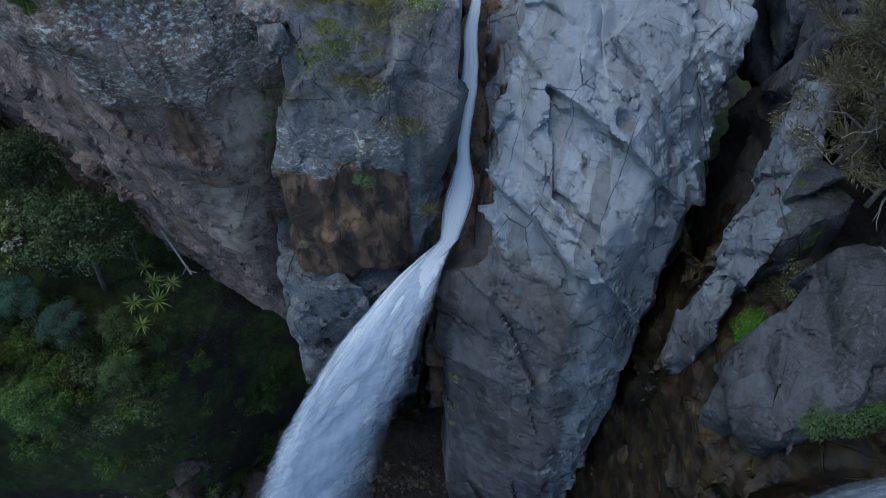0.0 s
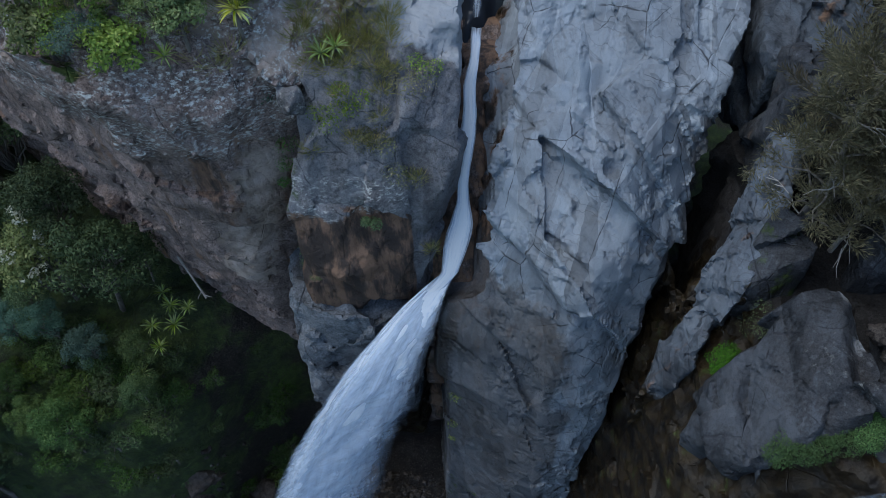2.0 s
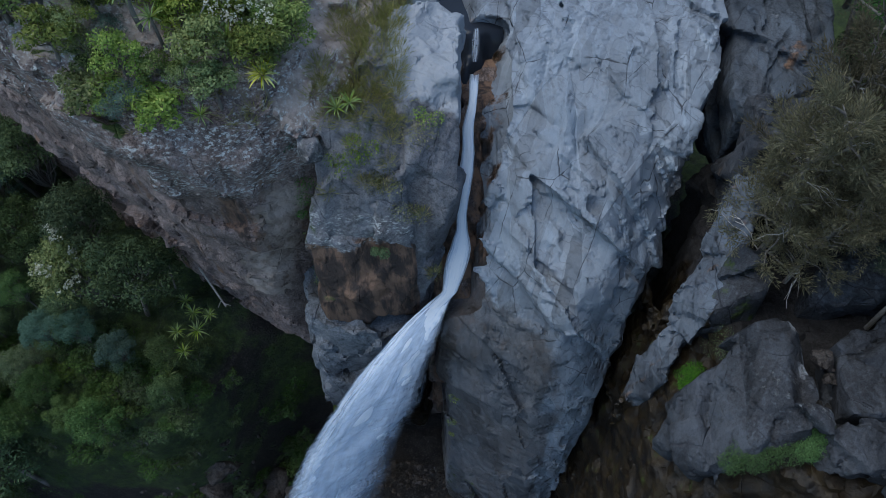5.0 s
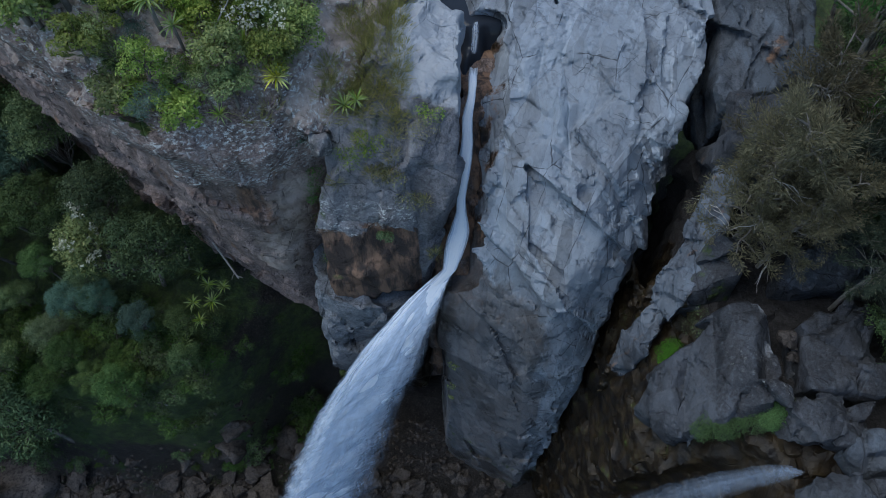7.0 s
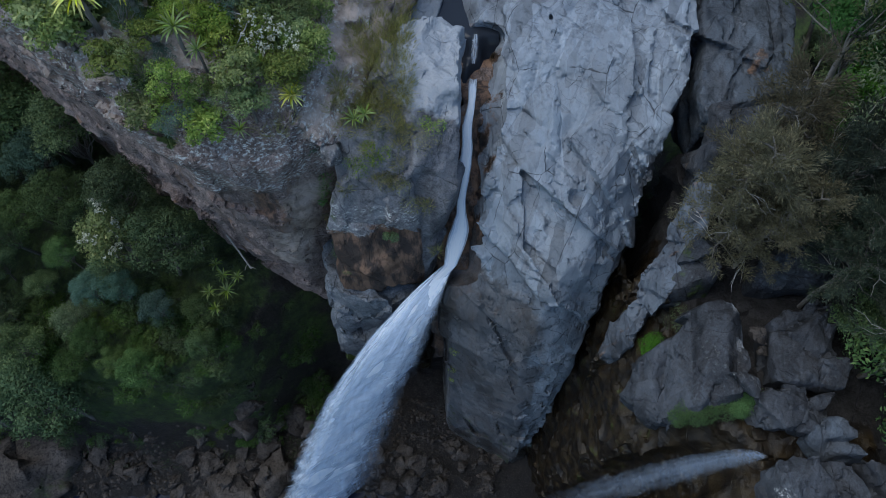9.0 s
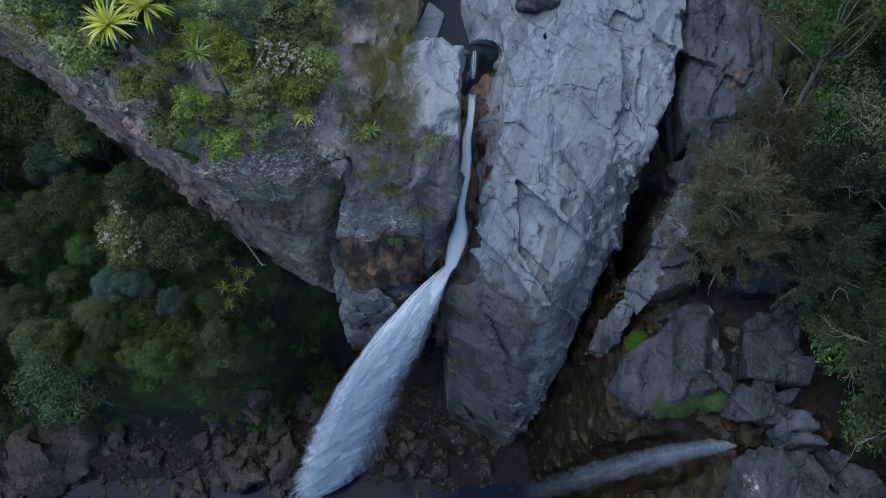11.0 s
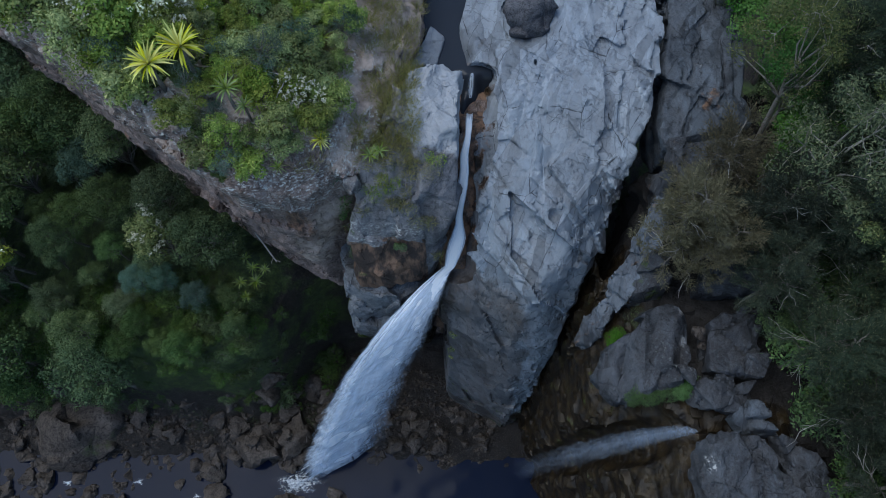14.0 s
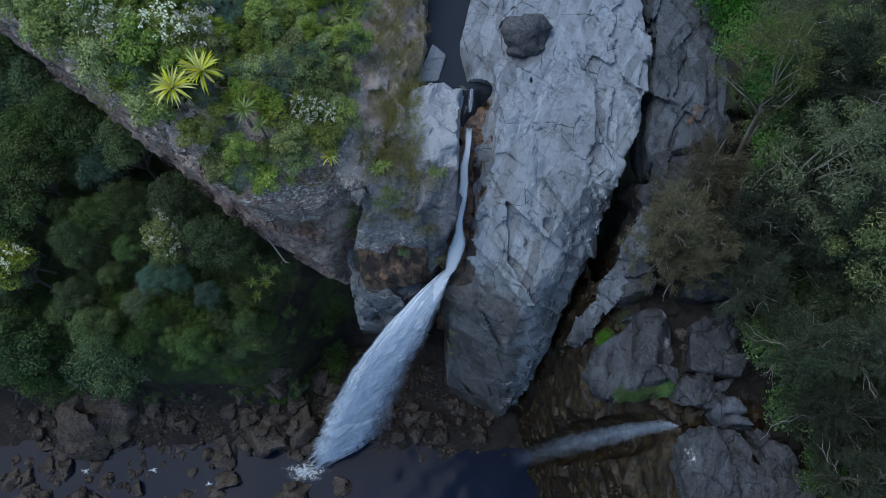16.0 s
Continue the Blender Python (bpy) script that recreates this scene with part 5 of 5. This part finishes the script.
for i, (x, y, z, rad, key, n) in enumerate(ROSETTES):
    ob = rosette(x, y, max(z, top(x, y) + 0.05), rad, key, n, 300 + i, "yellow-striped strap-leaved rosette on the cliff top" if key == "yellow" else "green strap-leaved rosette on the cliff top")
    drop = (max(z, top(x, y) + 0.05) - top(x, y) + 0.3) * 0.5 / rad
    part("stem", mesh_from("stem", *tubes([([(0, 0, -drop), (0.02, 0, -drop / 2), (0, 0, 0.04)], [0.05, 0.045, 0.04])], 6)), m_bark, ob, smooth=True)
for i, (x, y, z, rad) in enumerate(((-10.4, 12.0, 10.9, 0.6), (-10.9, 11.2, 10.6, 0.5), (-11.6, 10.4, 9.9, 0.5), (-9.9, 12.6, 11.2, 0.45), (-11.2, 11.9, 11.0, 0.5), (-10.6, 12.7, 11.2, 0.5), (-11.0, 13.2, 11.3, 0.45))):
    rosette(x, y, z, rad, "green", 26, 340 + i, "dark green strap-leaved rosette on the forest slope")

# plateau shrubs
def on_plateau(x, y):
    if any((x - q[0]) ** 2 + (y - q[1]) ** 2 < (0.72 * q[3] + 0.14) ** 2 for q in ROSETTES):
        return False
    return x < -3.9 - 0.25 * max(0, 15 - y) and y > edge_line(x) + 0.35 and not (-5.6 < x and y < 13.2) and y < 25


spots = scattered(on_plateau, -22, -3.5, 11, 24.5, 0.5, 21, 9000)
kinds = [broadleaf("plateau_shrub", 200 + i, 0.8 + 0.1 * i, 0.62 + 0.05 * (i % 3), (0.07, 0.095, 0.055)[i % 3], m_blue if i == 5 else m_bush, 12, 180, (0.5, 0.5, 0.3)[i % 3]) for i in range(6)]
groups = [[] for _ in kinds]
for x, y in spots:
    k = 5 if pick.random() < 0.1 else int(pick.integers(0, 5))
    big = 0.7 + 0.5 * pick.random() + 0.9 * max(0, min(1, (-x - 9.5) / 3)) * pick.random()
    groups[k].append((x, y, top(x, y) - 0.12, pick.random() * 6.28, big))
for k, sp in enumerate(groups):
    settle(kinds[k], sp, "grey-green dense shrub on the cliff top" if k == 5 else "green leafy shrub on the cliff top", "shrub", "cliff-top shrubs")
fl = broadleaf("flowering_shrub", 230, 1.5, 0.8, 0.07, m_bush, 12, 130, 0.4, blossoms=16, petals=9)
settle(fl, [(x, y, top(x, y) - 0.15, x, k) for x, y, k in ((-5.5, 14.25, 0.85), (-4.85, 14.3, 0.6), (-12.1, 16.2, 1.1), (-10.7, 16.4, 1.2), (-9.6, 16.6, 1.1), (-13.4, 16.7, 0.9))], "shrub with cream white blossom on the cliff top", "shrub", "flowering shrubs")

# grass
grass_at = scattered(lambda x, y: polyline_distance(np.array([[x, y, 23.6]], np.float32), PATH)[0] > 0.46 + 0.2 * (y < 15) and edge_line(x) + 0.2 < y, -5.2, -1.3, 11.8, 24.5, 0.26, 31, 3500)
pieces = []
for x, y in grass_at:
    if noise.noise((x * 0.9, y * 0.9, 3)) < -0.22:
        continue
    v, f = tuft_mesh(int(pick.integers(0, 9999)), 100, 0.34, 1.0)
    pieces.append((v + np.array([x, y, top(x, y) - 0.05]), f))
for x, y in scattered(on_plateau, -22, -3.5, 11, 24.5, 0.34, 33, 4500):
    v, f = tuft_mesh(int(pick.integers(0, 9999)), 34, 0.36, 0.6)
    pieces.append((v + np.array([x, y, top(x, y) - 0.05]), f))
for x, y in scattered(lambda x, y: True, -3.6, -0.3, 10.2, 14.2, 0.45, 35, 400):
    if noise.noise((x * 0.8, y * 0.8, 9)) > 0.0:
        v, f = tuft_mesh(int(pick.integers(0, 9999)), 110, 0.34, 0.6)
        pieces.append((v + np.array([x, y, top(x, y) - 0.05]), f))
tagged(link(joined("grass", pieces), "grass", m_grass), "dry olive grass along the cliff-top path", "grass", kind="stuff")
pieces = []
for x, y in scattered(lambda x, y: True, -30, -6.3, 5.6, 13, 0.34, 36, 4500):
    if noise.noise((x * 0.5, y * 0.5, 19)) > -0.05 and y < wall_line(x):
        v, f = tuft_mesh(int(pick.integers(0, 9999)), 26, 0.36, 0.5)
        pieces.append((v + np.array([x, y, ground_at(x, y) - 0.05]), f))
for x, y in scattered(lambda x, y: noise.noise((x * 0.5, y * 0.5, 29)) > 0.05 and ground_at(x, y) > -1.2, -30, -9.2, 6.3, 11.5, 0.4, 37, 2600):
    rr = np.random.default_rng(int(pick.integers(0, 9999)))
    pieces.append(lobe_leaves(np.array([x, y, ground_at(x, y) + 0.02]), 0.3, 60, 0.08, rr, 0.45, 0.6))
tagged(link(joined("bank_grass", pieces), "bank_grass", m_moss), "rank green grass on the mossy bank", "grass", kind="stuff")


def fern_patch(name, spots, mat, label, size=0.038, per=1400, radius=0.35):
    r = np.random.default_rng(len(name) + len(spots))
    ob = tagged(new(name), label, "ferns", "fern patches")
    pieces = [lobe_leaves(np.array([x, y, z]), radius * (0.7 + 0.6 * r.random()), per, size, r, 0.5, 0.55) for x, y, z in spots]
    part("foliage", joined("foliage", pieces), mat, ob)
    return ob


fern_patch("fern_patch", [(7.2 + 0.27 * i, 4.35 + 0.05 * i + 0.1 * math.sin(i * 2), 20.2 + 0.1 * i) for i in range(8)], m_fern, "bright green fern fringe along the ledge")
fern_patch("fern_patch", [(9.0, 4.65, 20.9), (9.25, 4.8, 21.0), (8.9, 4.5, 20.8)], m_fern, "bright green fern fringe along the ledge")
fern_patch("fern_patch", [(7.0, 7.0, 19.0), (7.15, 7.15, 19.1), (6.95, 6.8, 18.8)], m_fern, "small bright green bush in the wet gully", radius=0.3)
fern_patch("fern_patch", [(7.7, 7.8, 20.3), (7.7, 7.4, 20.0), (7.5, 7.6, 19.8)], m_tree, "dark green growth in a rock crack", radius=0.25, per=200)
fern_patch("fern_patch", [(9.0, 2.3, 15.5), (8.8, 2.1, 15), (8.6, 1.8, 14.6), (8.9, 1.5, 14)], m_tree, "dark green growth under the second fall", radius=0.5, per=300)
fern_patch("fern_patch", [(-4.2, 12.3, 19.6), (-4.3, 12.1, 18.6), (-4.2, 11.8, 16.8), (-4.4, 11.8, 16), (-4.5, 11.9, 14.9)], m_bush, "green ferns hanging in the buttress gully", radius=0.33, per=260)
fern_patch("fern_patch", [(-1.9, 14.6, 23.5), (-1.8, 14.2, 23.4), (-2.0, 14.9, 23.6)], m_bush, "feathery green shrub on the buttress", size=0.07, radius=0.32)
fern_patch("fern_patch", [(-0.45, 13.4, 22.9), (-0.6, 13.3, 22.9)], m_bush, "small green shrub on the buttress", size=0.07, radius=0.22)
fern_patch("fern_patch", [(-2.1, 10.65, 19.9), (-1.85, 10.65, 19.8)], m_tree, "grey-green tuft below the lichen", size=0.05, radius=0.16, per=400)
for x, y, wide in ((-0.85, 12.4, 0.36), (-1.95, 11.5, 0.3), (-1.27, 11.15, 0.26), (-2.85, 11.7, 0.24), (-2.3, 11.9, 0.22), (-0.55, 12.9, 0.2)):
    fern_patch("fern_patch", [(x, y, top(x, y) + 0.02), (x + 0.3, y + 0.15, top(x + 0.3, y + 0.15)), (x - 0.2, y + 0.2, top(x - 0.2, y + 0.2))], m_grass if wide > 0.25 else m_bush, "sparse grey-green tuft growing on the lichened buttress", size=0.06, radius=wide, per=150)
fern_patch("fern_patch", [(-4.15, 12.15, 21.3), (-4.3, 12.05, 20.6), (-4.45, 12.0, 19.9)], m_fern, "green ferns hanging in the buttress gully", radius=0.26, per=260)
fern_patch("fern_patch", [(0.45, 9.3, 10.5), (0.35, 9.0, 8.5), (0.4, 8.8, 7.2), (0.6, 8.7, 5.4)], m_bush, "green moss tufts on the slab edge", size=0.07, radius=0.22, per=160)
fern_patch("fern_patch", [(x, 12.2 + 0.25 * math.sin(x * 5), 22.9) for x in (-4.6, -5.2, -7.6, -8.4)], m_blue, "grey-green shrub hanging over the cliff edge", size=0.07, radius=0.3)
fern_patch("fern_patch", [(-9.0 - 0.6 * i, 12.4 + 0.47 * i, 24.6 + 0.05 * i) for i in range(9)], m_bush, "green shrub hanging over the cliff edge", size=0.08, radius=0.45, per=420)

fern_patch("fern_patch", [(-7.0 - 0.35 * i, 12.3 + 0.2 * math.sin(i * 2), 4.6 + 0.5 * math.cos(i * 1.7)) for i in range(5)], m_fern, "bright green moss and ferns on the cliff foot", radius=0.55, per=420)

# trees above the gorge on the east side
she = [casuarina("she_oak", 400 + i, 6.4, 1.8, m_needle, 40, dead=4) for i in range(3)]
olive = casuarina("she_oak", 410, 6.2, 1.45, m_gold, 44, low=0.1, dead=4, twigs=6, needles=80)
settle(she[0], [(11.5, 10.6, 20.6, 0.2, 1.0), (14.2, 9.6, 20.6, 2.0, 1.2), (13.9, 1.4, 20.8, 1.0, 0.8), (16.6, 6.6, 20.6, 3.0, 1.2), (15.8, 15.5, 20.5, 5.0, 1.2), (14.6, 4.6, 20.6, 4.2, 1.05)], "dark green drooping she-oak on the gorge rim", "tree", "she-oaks")
settle(she[1], [(12.9, 5.6, 20.8, 1.4, 0.85), (13.4, 11.4, 20.5, 4.0, 1.0), (11.5, 7.9, 20.8, 5.2, 0.8), (15.8, 3.0, 20.6, 0.6, 1.0), (14.6, -1.2, 20.6, 3.5, 0.9), (18, 10, 20.5, 1, 1.2)], "dark green drooping she-oak on the gorge rim", "tree", "she-oaks")
settle(she[2], [(14.8, 7.2, 20.8, 0.9, 0.9), (13.6, 9.6, 20.6, 2.8, 1.0), (13.4, 3.3, 20.8, 1.1, 0.75), (15.4, 12.2, 20.5, 2.2, 1.0), (16, 0.6, 20.6, 5.5, 1.0), (17, 18, 20.5, 2, 1.1), (15.4, 7.6, 20.6, 3.7, 1.1)], "dark green drooping she-oak on the gorge rim", "tree", "she-oaks")
settle(olive, [(8.8, 10.0, 20.4, 0.0, 1.1), (9.5, 9.2, 21.0, 2.1, 0.8), (9.9, 11.5, 20.6, 4.4, 1.05), (9.6, 10.4, 20.8, 1.2, 0.75)], "olive brown she-oak leaning over the cleft", "tree", "she-oaks")
gum = [broadleaf("gum_tree", 420 + i, 10.5, 2.6, 0.12, m_gum, 46, 200, 0.3, depth=1.4, pale=True, clump=0.55) for i in range(2)]
settle(gum[0], [(13.0, 12.2, 20.5, 0.4, 1.0), (16.0, 13.6, 20.5, 2.6, 1.0), (16.2, 8.4, 20.5, 5.1, 0.95)], "tall gum tree with pale limbs and sparse olive leaves", "tree", "gum trees")
settle(gum[1], [(13.4, 15.4, 20.5, 1.4, 0.85), (15.2, 17.6, 20.5, 4.0, 0.85), (14.4, 20.4, 21.0, 3.0, 0.7)], "tall gum tree with pale limbs and sparse olive leaves", "tree", "gum trees")
under = [broadleaf("rim_shrub", 430 + i, 4.4 if not i else 2.6, 1.7, 0.13, m_tree if i else m_fern, 18, 300, 0.45) for i in range(2)]
rim = scattered(lambda x, y: x > 13.2 + (0.8 if 14 < y < 22 else 0) - 1.4 * (y > 21), 10.5, 21, -3, 25, 1.7, 41, 1500)
settle(under[0], [(12.7, 13.2, 20.6, 0.3, 1.0), (13.6, 15.6, 20.6, 1.3, 1.05), (13.7, 18.4, 21.0, 2.3, 0.95), (13.4, 21.2, 21.2, 3.3, 0.9)], "bright green dense shrub beside the rock terrace", "shrub", "rim shrubs")
settle(under[1], [(x, y, top(x, y) - 0.3, x * 3, 0.9 + 0.3 * math.sin(x * 7 + y)) for x, y in rim] + [(12.4, 22.6, 22.4, 1.0, 0.7), (11.4, 24.0, 22.8, 2.0, 0.7), (12.4, 10.4, 20.6, 1, 0.7), (13.0, 7.0, 20.8, 2, 0.6)], "dark green shrub under the rim trees", "shrub", "rim shrubs")

# ---- stones ----
def stone_mesh(seed, flat=0.7, res=0.06, corners=10):
    """A worn boulder about a metre wide."""
    r = np.random.default_rng(seed)
    pts = [tuple(p * np.array([0.52, 0.42, 0.42 * flat])) for p in unit(r.normal(size=(corners, 3)))]

    def rough(p):
        g, _ = facets(p * 2.2 + seed, 5)
        return 0.1 * g + 0.03 * fbm(p * 4 + seed, 3, 4) - 0.07
    me = rock_mesh("boulder", [pts], res, rough, low=-9.0)
    return me


stones = []
for i in range(7):
    ob = link(stone_mesh(500 + i), "boulder", m_boulder, smooth=True, sharp=28)
    weather(ob)
    stones.append(ob)
BOULDERS = [(-9.1, 8.4, 2.2), (-10.9, 6.8, 1.6), (-12.2, 5.9, 1.5), (-12.7, 4.2, 2.9), (-15.6, 3.3, 2.2), (-15.3, 1.4, 1.7), (-27.6, 2.1, 1.8), (-9.9, 5.1, 1.3), (-1.7, 5.7, 1.5), (-1.8, 3.4, 0.9), (-10.5, 0.6, 2.4), (-7.2, 1.3, 1.6),
            (-14.1, 5.6, 1.3), (-0.1, 4.7, 1.1), (-3.3, 4.6, 1.2), (-4.0, 6.2, 1.3), (-29.0, 0.4, 1.3), (-30.4, 1.3, 1.5), (-18.7, 5.2, 1.4), (-12.1, 7.4, 1.1), (-11.4, 5.6, 1.0), (-8.2, 7.0, 1.0), (-13.4, 6.4, 0.9), (-2.8, 6.6, 1.3)]
for i, (x, y, s) in enumerate(BOULDERS):
    src_ob = stones[i % 7]
    m = place(src_ob, x, y, max(ground_at(x, y), bed_level(x)) + 0.12 * s, i * 1.9, s, (0.2 * math.sin(i * 3), 0.2 * math.cos(i * 5)))
    ob = src_ob if i < 7 else copy_thing(src_ob, m)
    ob.matrix_basis = m
    tagged(ob, "brown water-worn boulder in the stream bed", "boulder", "stream boulders")
bank_rock = link(stone_mesh(571, 0.6, 0.04, 26), "bank_rock", m_boulder, smooth=True, sharp=35)
weather(bank_rock, moss=lambda p, n: 0.3 + 0 * p[:, 0], lichen=lambda p, n: 0.3 + 0 * p[:, 0])
bank_rock.matrix_basis = place(None, -25.4, 5.6, -3.0, 0.3, 5.4)
tagged(bank_rock, "broad grey half-buried rock at the bank", "boulder", "stream boulders")
r = np.random.default_rng(77)
loose = scattered(lambda x, y: (3.4 + 0.8 * math.sin(x * 0.7) < y or x < -15 and y > -3) and y < np.interp(x, [-30, -18, -12, -9, -6, 2], [7.2, 7.2, 7.6, 10.5, 11.3, 8.5]), -32, 3.5, -4, 11, 0.5, 51, 5200)
loose = [(x, y) for x, y in loose if noise.noise((x * 0.5, y * 0.5, 4)) > -0.25]
for i, (x, y) in enumerate(loose[:260]):
    s = (0.3 + 0.75 * r.random() ** 2.5) * (0.7 if x > -8 else 1.0)
    ob = copy_thing(stones[i % 7], place(None, x, y, ground_at(x, y) + 0.08 * s, r.random() * 6.28, s, (0.3 * r.normal(), 0.3 * r.normal())))
    tagged(ob, "small brown stone in the stream bed", "stone", "stream stones")


def pebble_piece(x, y, z, s, r):
    a = np.arange(6) * 1.0472 + r.random()
    k = s * (0.8 + 0.4 * r.random(6))
    low_ring = np.column_stack([x + k * np.cos(a), y + 0.8 * k * np.sin(a), np.full(6, z - 0.1 * s)])
    up_ring = np.column_stack([x + 0.7 * k * np.cos(a), y + 0.55 * k * np.sin(a), z + s * (0.4 + 0.2 * r.random(6))])
    v = np.concatenate([low_ring, up_ring, [[x, y, z + 0.6 * s]]])
    f = [(i, (i + 1) % 6, 6 + (i + 1) % 6, 6 + i) for i in range(6)] + [(6 + i, 6 + (i + 1) % 6, 12, 12) for i in range(0)]
    f += [(6, 7, 8, 12), (8, 9, 10, 12), (10, 11, 6, 12)]
    return v, np.array(f)


pieces = []
for i in range(5200):
    x = -32 + 35 * r.random()
    y = -4 + 14 * r.random()
    if y > np.interp(x, [-30, -18, -12, -9, -6, 2], [7.4, 7.4, 7.8, 10.8, 11.3, 8.5]) or (y < 3.3 and x > -14) or noise.noise((x * 0.4, y * 0.4, 14)) < -0.3:
        continue
    pieces.append(pebble_piece(x, y, ground_at(x, y), 0.07 + 0.13 * r.random() ** 2, r))
peb = tagged(link(joined("gravel", pieces), "gravel", m_boulder), "brown wet gravel along the stream", "gravel", kind="stuff")
weather(peb)
perched = link(stone_mesh(560, 0.95, 0.05, 34), "perched_boulder", rock_material("dark_basalt", (0.1, 0.1, 0.108), (0.065, 0.065, 0.072), (0.035, 0.035, 0.04), crack=0.4), smooth=True)
weather(perched)
perched.matrix_basis = place(None, 3.4, 19.85, top(3.4, 19.85) + 0.42, 0.4, 2.0)
tagged(perched, "dark round boulder resting on the pale slab", "boulder")
chock = link(stone_mesh(561, 0.9, 0.06), "chockstone", m_butt, smooth=True)
weather(chock, lichen=lambda p, n: 0.6 + 0 * p[:, 0])
chock.matrix_basis = place(None, -3.65, 11.95, 23.1, 1.0, 0.85, (0.4, 0.2))
tagged(chock, "lichened chockstone wedged above the gully", "boulder")
for i, (x, y, z, s) in enumerate(((9.75, 6.7, 21.2, 0.3), (9.75, 6.25, 21.1, 0.22), (-1.75, 17.0, 23.2, 0.35), (1.15, 9.6, 10.4, 0.5))):
    ob = copy_thing(stones[i], place(None, x, y, z, i, s))
    tagged(ob, "small grey stone lodged in a rock crack", "stone", "lodged stones")
plate = link(rock_mesh("rock_plate", [[(-0.8, 20.2, 22.15), (-0.15, 19.75, 22.0), (-0.45, 18.35, 21.95), (-1.65, 18.0, 22.3), (-0.8, 20.2, 21.1), (-0.3, 19.6, 21.1), (-0.6, 18.4, 21.1), (-1.6, 18.1, 21.1)]], 0.07,
                       lambda p: 0.03 * fbm(p * 2, 3, 3)), "rock_plate", m_slab, smooth=True)
weather(plate)
tagged(plate, "smooth pale triangular rock plate at the stream edge", "rock")

# ---- dead wood ----
log = tagged(new("fallen_pole"), "bleached thin dead trunk leaning on the cliff", "log")
part("stem", mesh_from("stem", *tubes([([np.array((-11.36, 15.59, 12.55)) + np.array((2.04, -2.52, -1.48)) * q for q in np.linspace(-0.1, 1.0, 7)], np.linspace(0.07, 0.04, 7))], 7)), m_dead, log, smooth=True)
part("twig", mesh_from("twig", *tubes([(bent((-9.45, 13.2, 11.2), (-9.05, 13.0, 11.3), np.random.default_rng(4), 3), [0.03, 0.025, 0.02, 0.01]), (bent((-9.5, 13.3, 11.25), (-9.55, 12.9, 11.3), np.random.default_rng(5), 3), [0.03, 0.02, 0.015, 0.01])], 5)), m_dead, log)
snag = tagged(new("dead_branch"), "grey bare branch lying over the cliff-top shrubs", "branch")
rr = np.random.default_rng(9)
part("stem", mesh_from("stem", *tubes([(bent((-6.5, 12.6, 25.3), (-5.8, 14.6, 26.3), rr, 6), np.linspace(0.035, 0.02, 7)), (bent((-5.8, 14.6, 26.3), (-7.0, 14.8, 26.6), rr, 4), np.linspace(0.025, 0.012, 5))], 5)), m_dead, snag, smooth=True)
grey_twigs = tagged(new("dead_shrub"), "leafless grey twiggy shrub on the cliff edge", "shrub")
limbs = []
for i in range(26):
    a = rr.random() * 6.28
    e = np.array([-13.2 + math.cos(a) * 0.9 * rr.random(), 16.6 + math.sin(a) * 0.9 * rr.random(), 27.6 + 0.5 * rr.random()])
    limbs.append((bent((-13.2, 16.6, 26.2), e, rr, 4), np.linspace(0.02, 0.006, 5)))
part("twigs", mesh_from("twigs", *tubes(limbs, 4)), m_dead, grey_twigs)
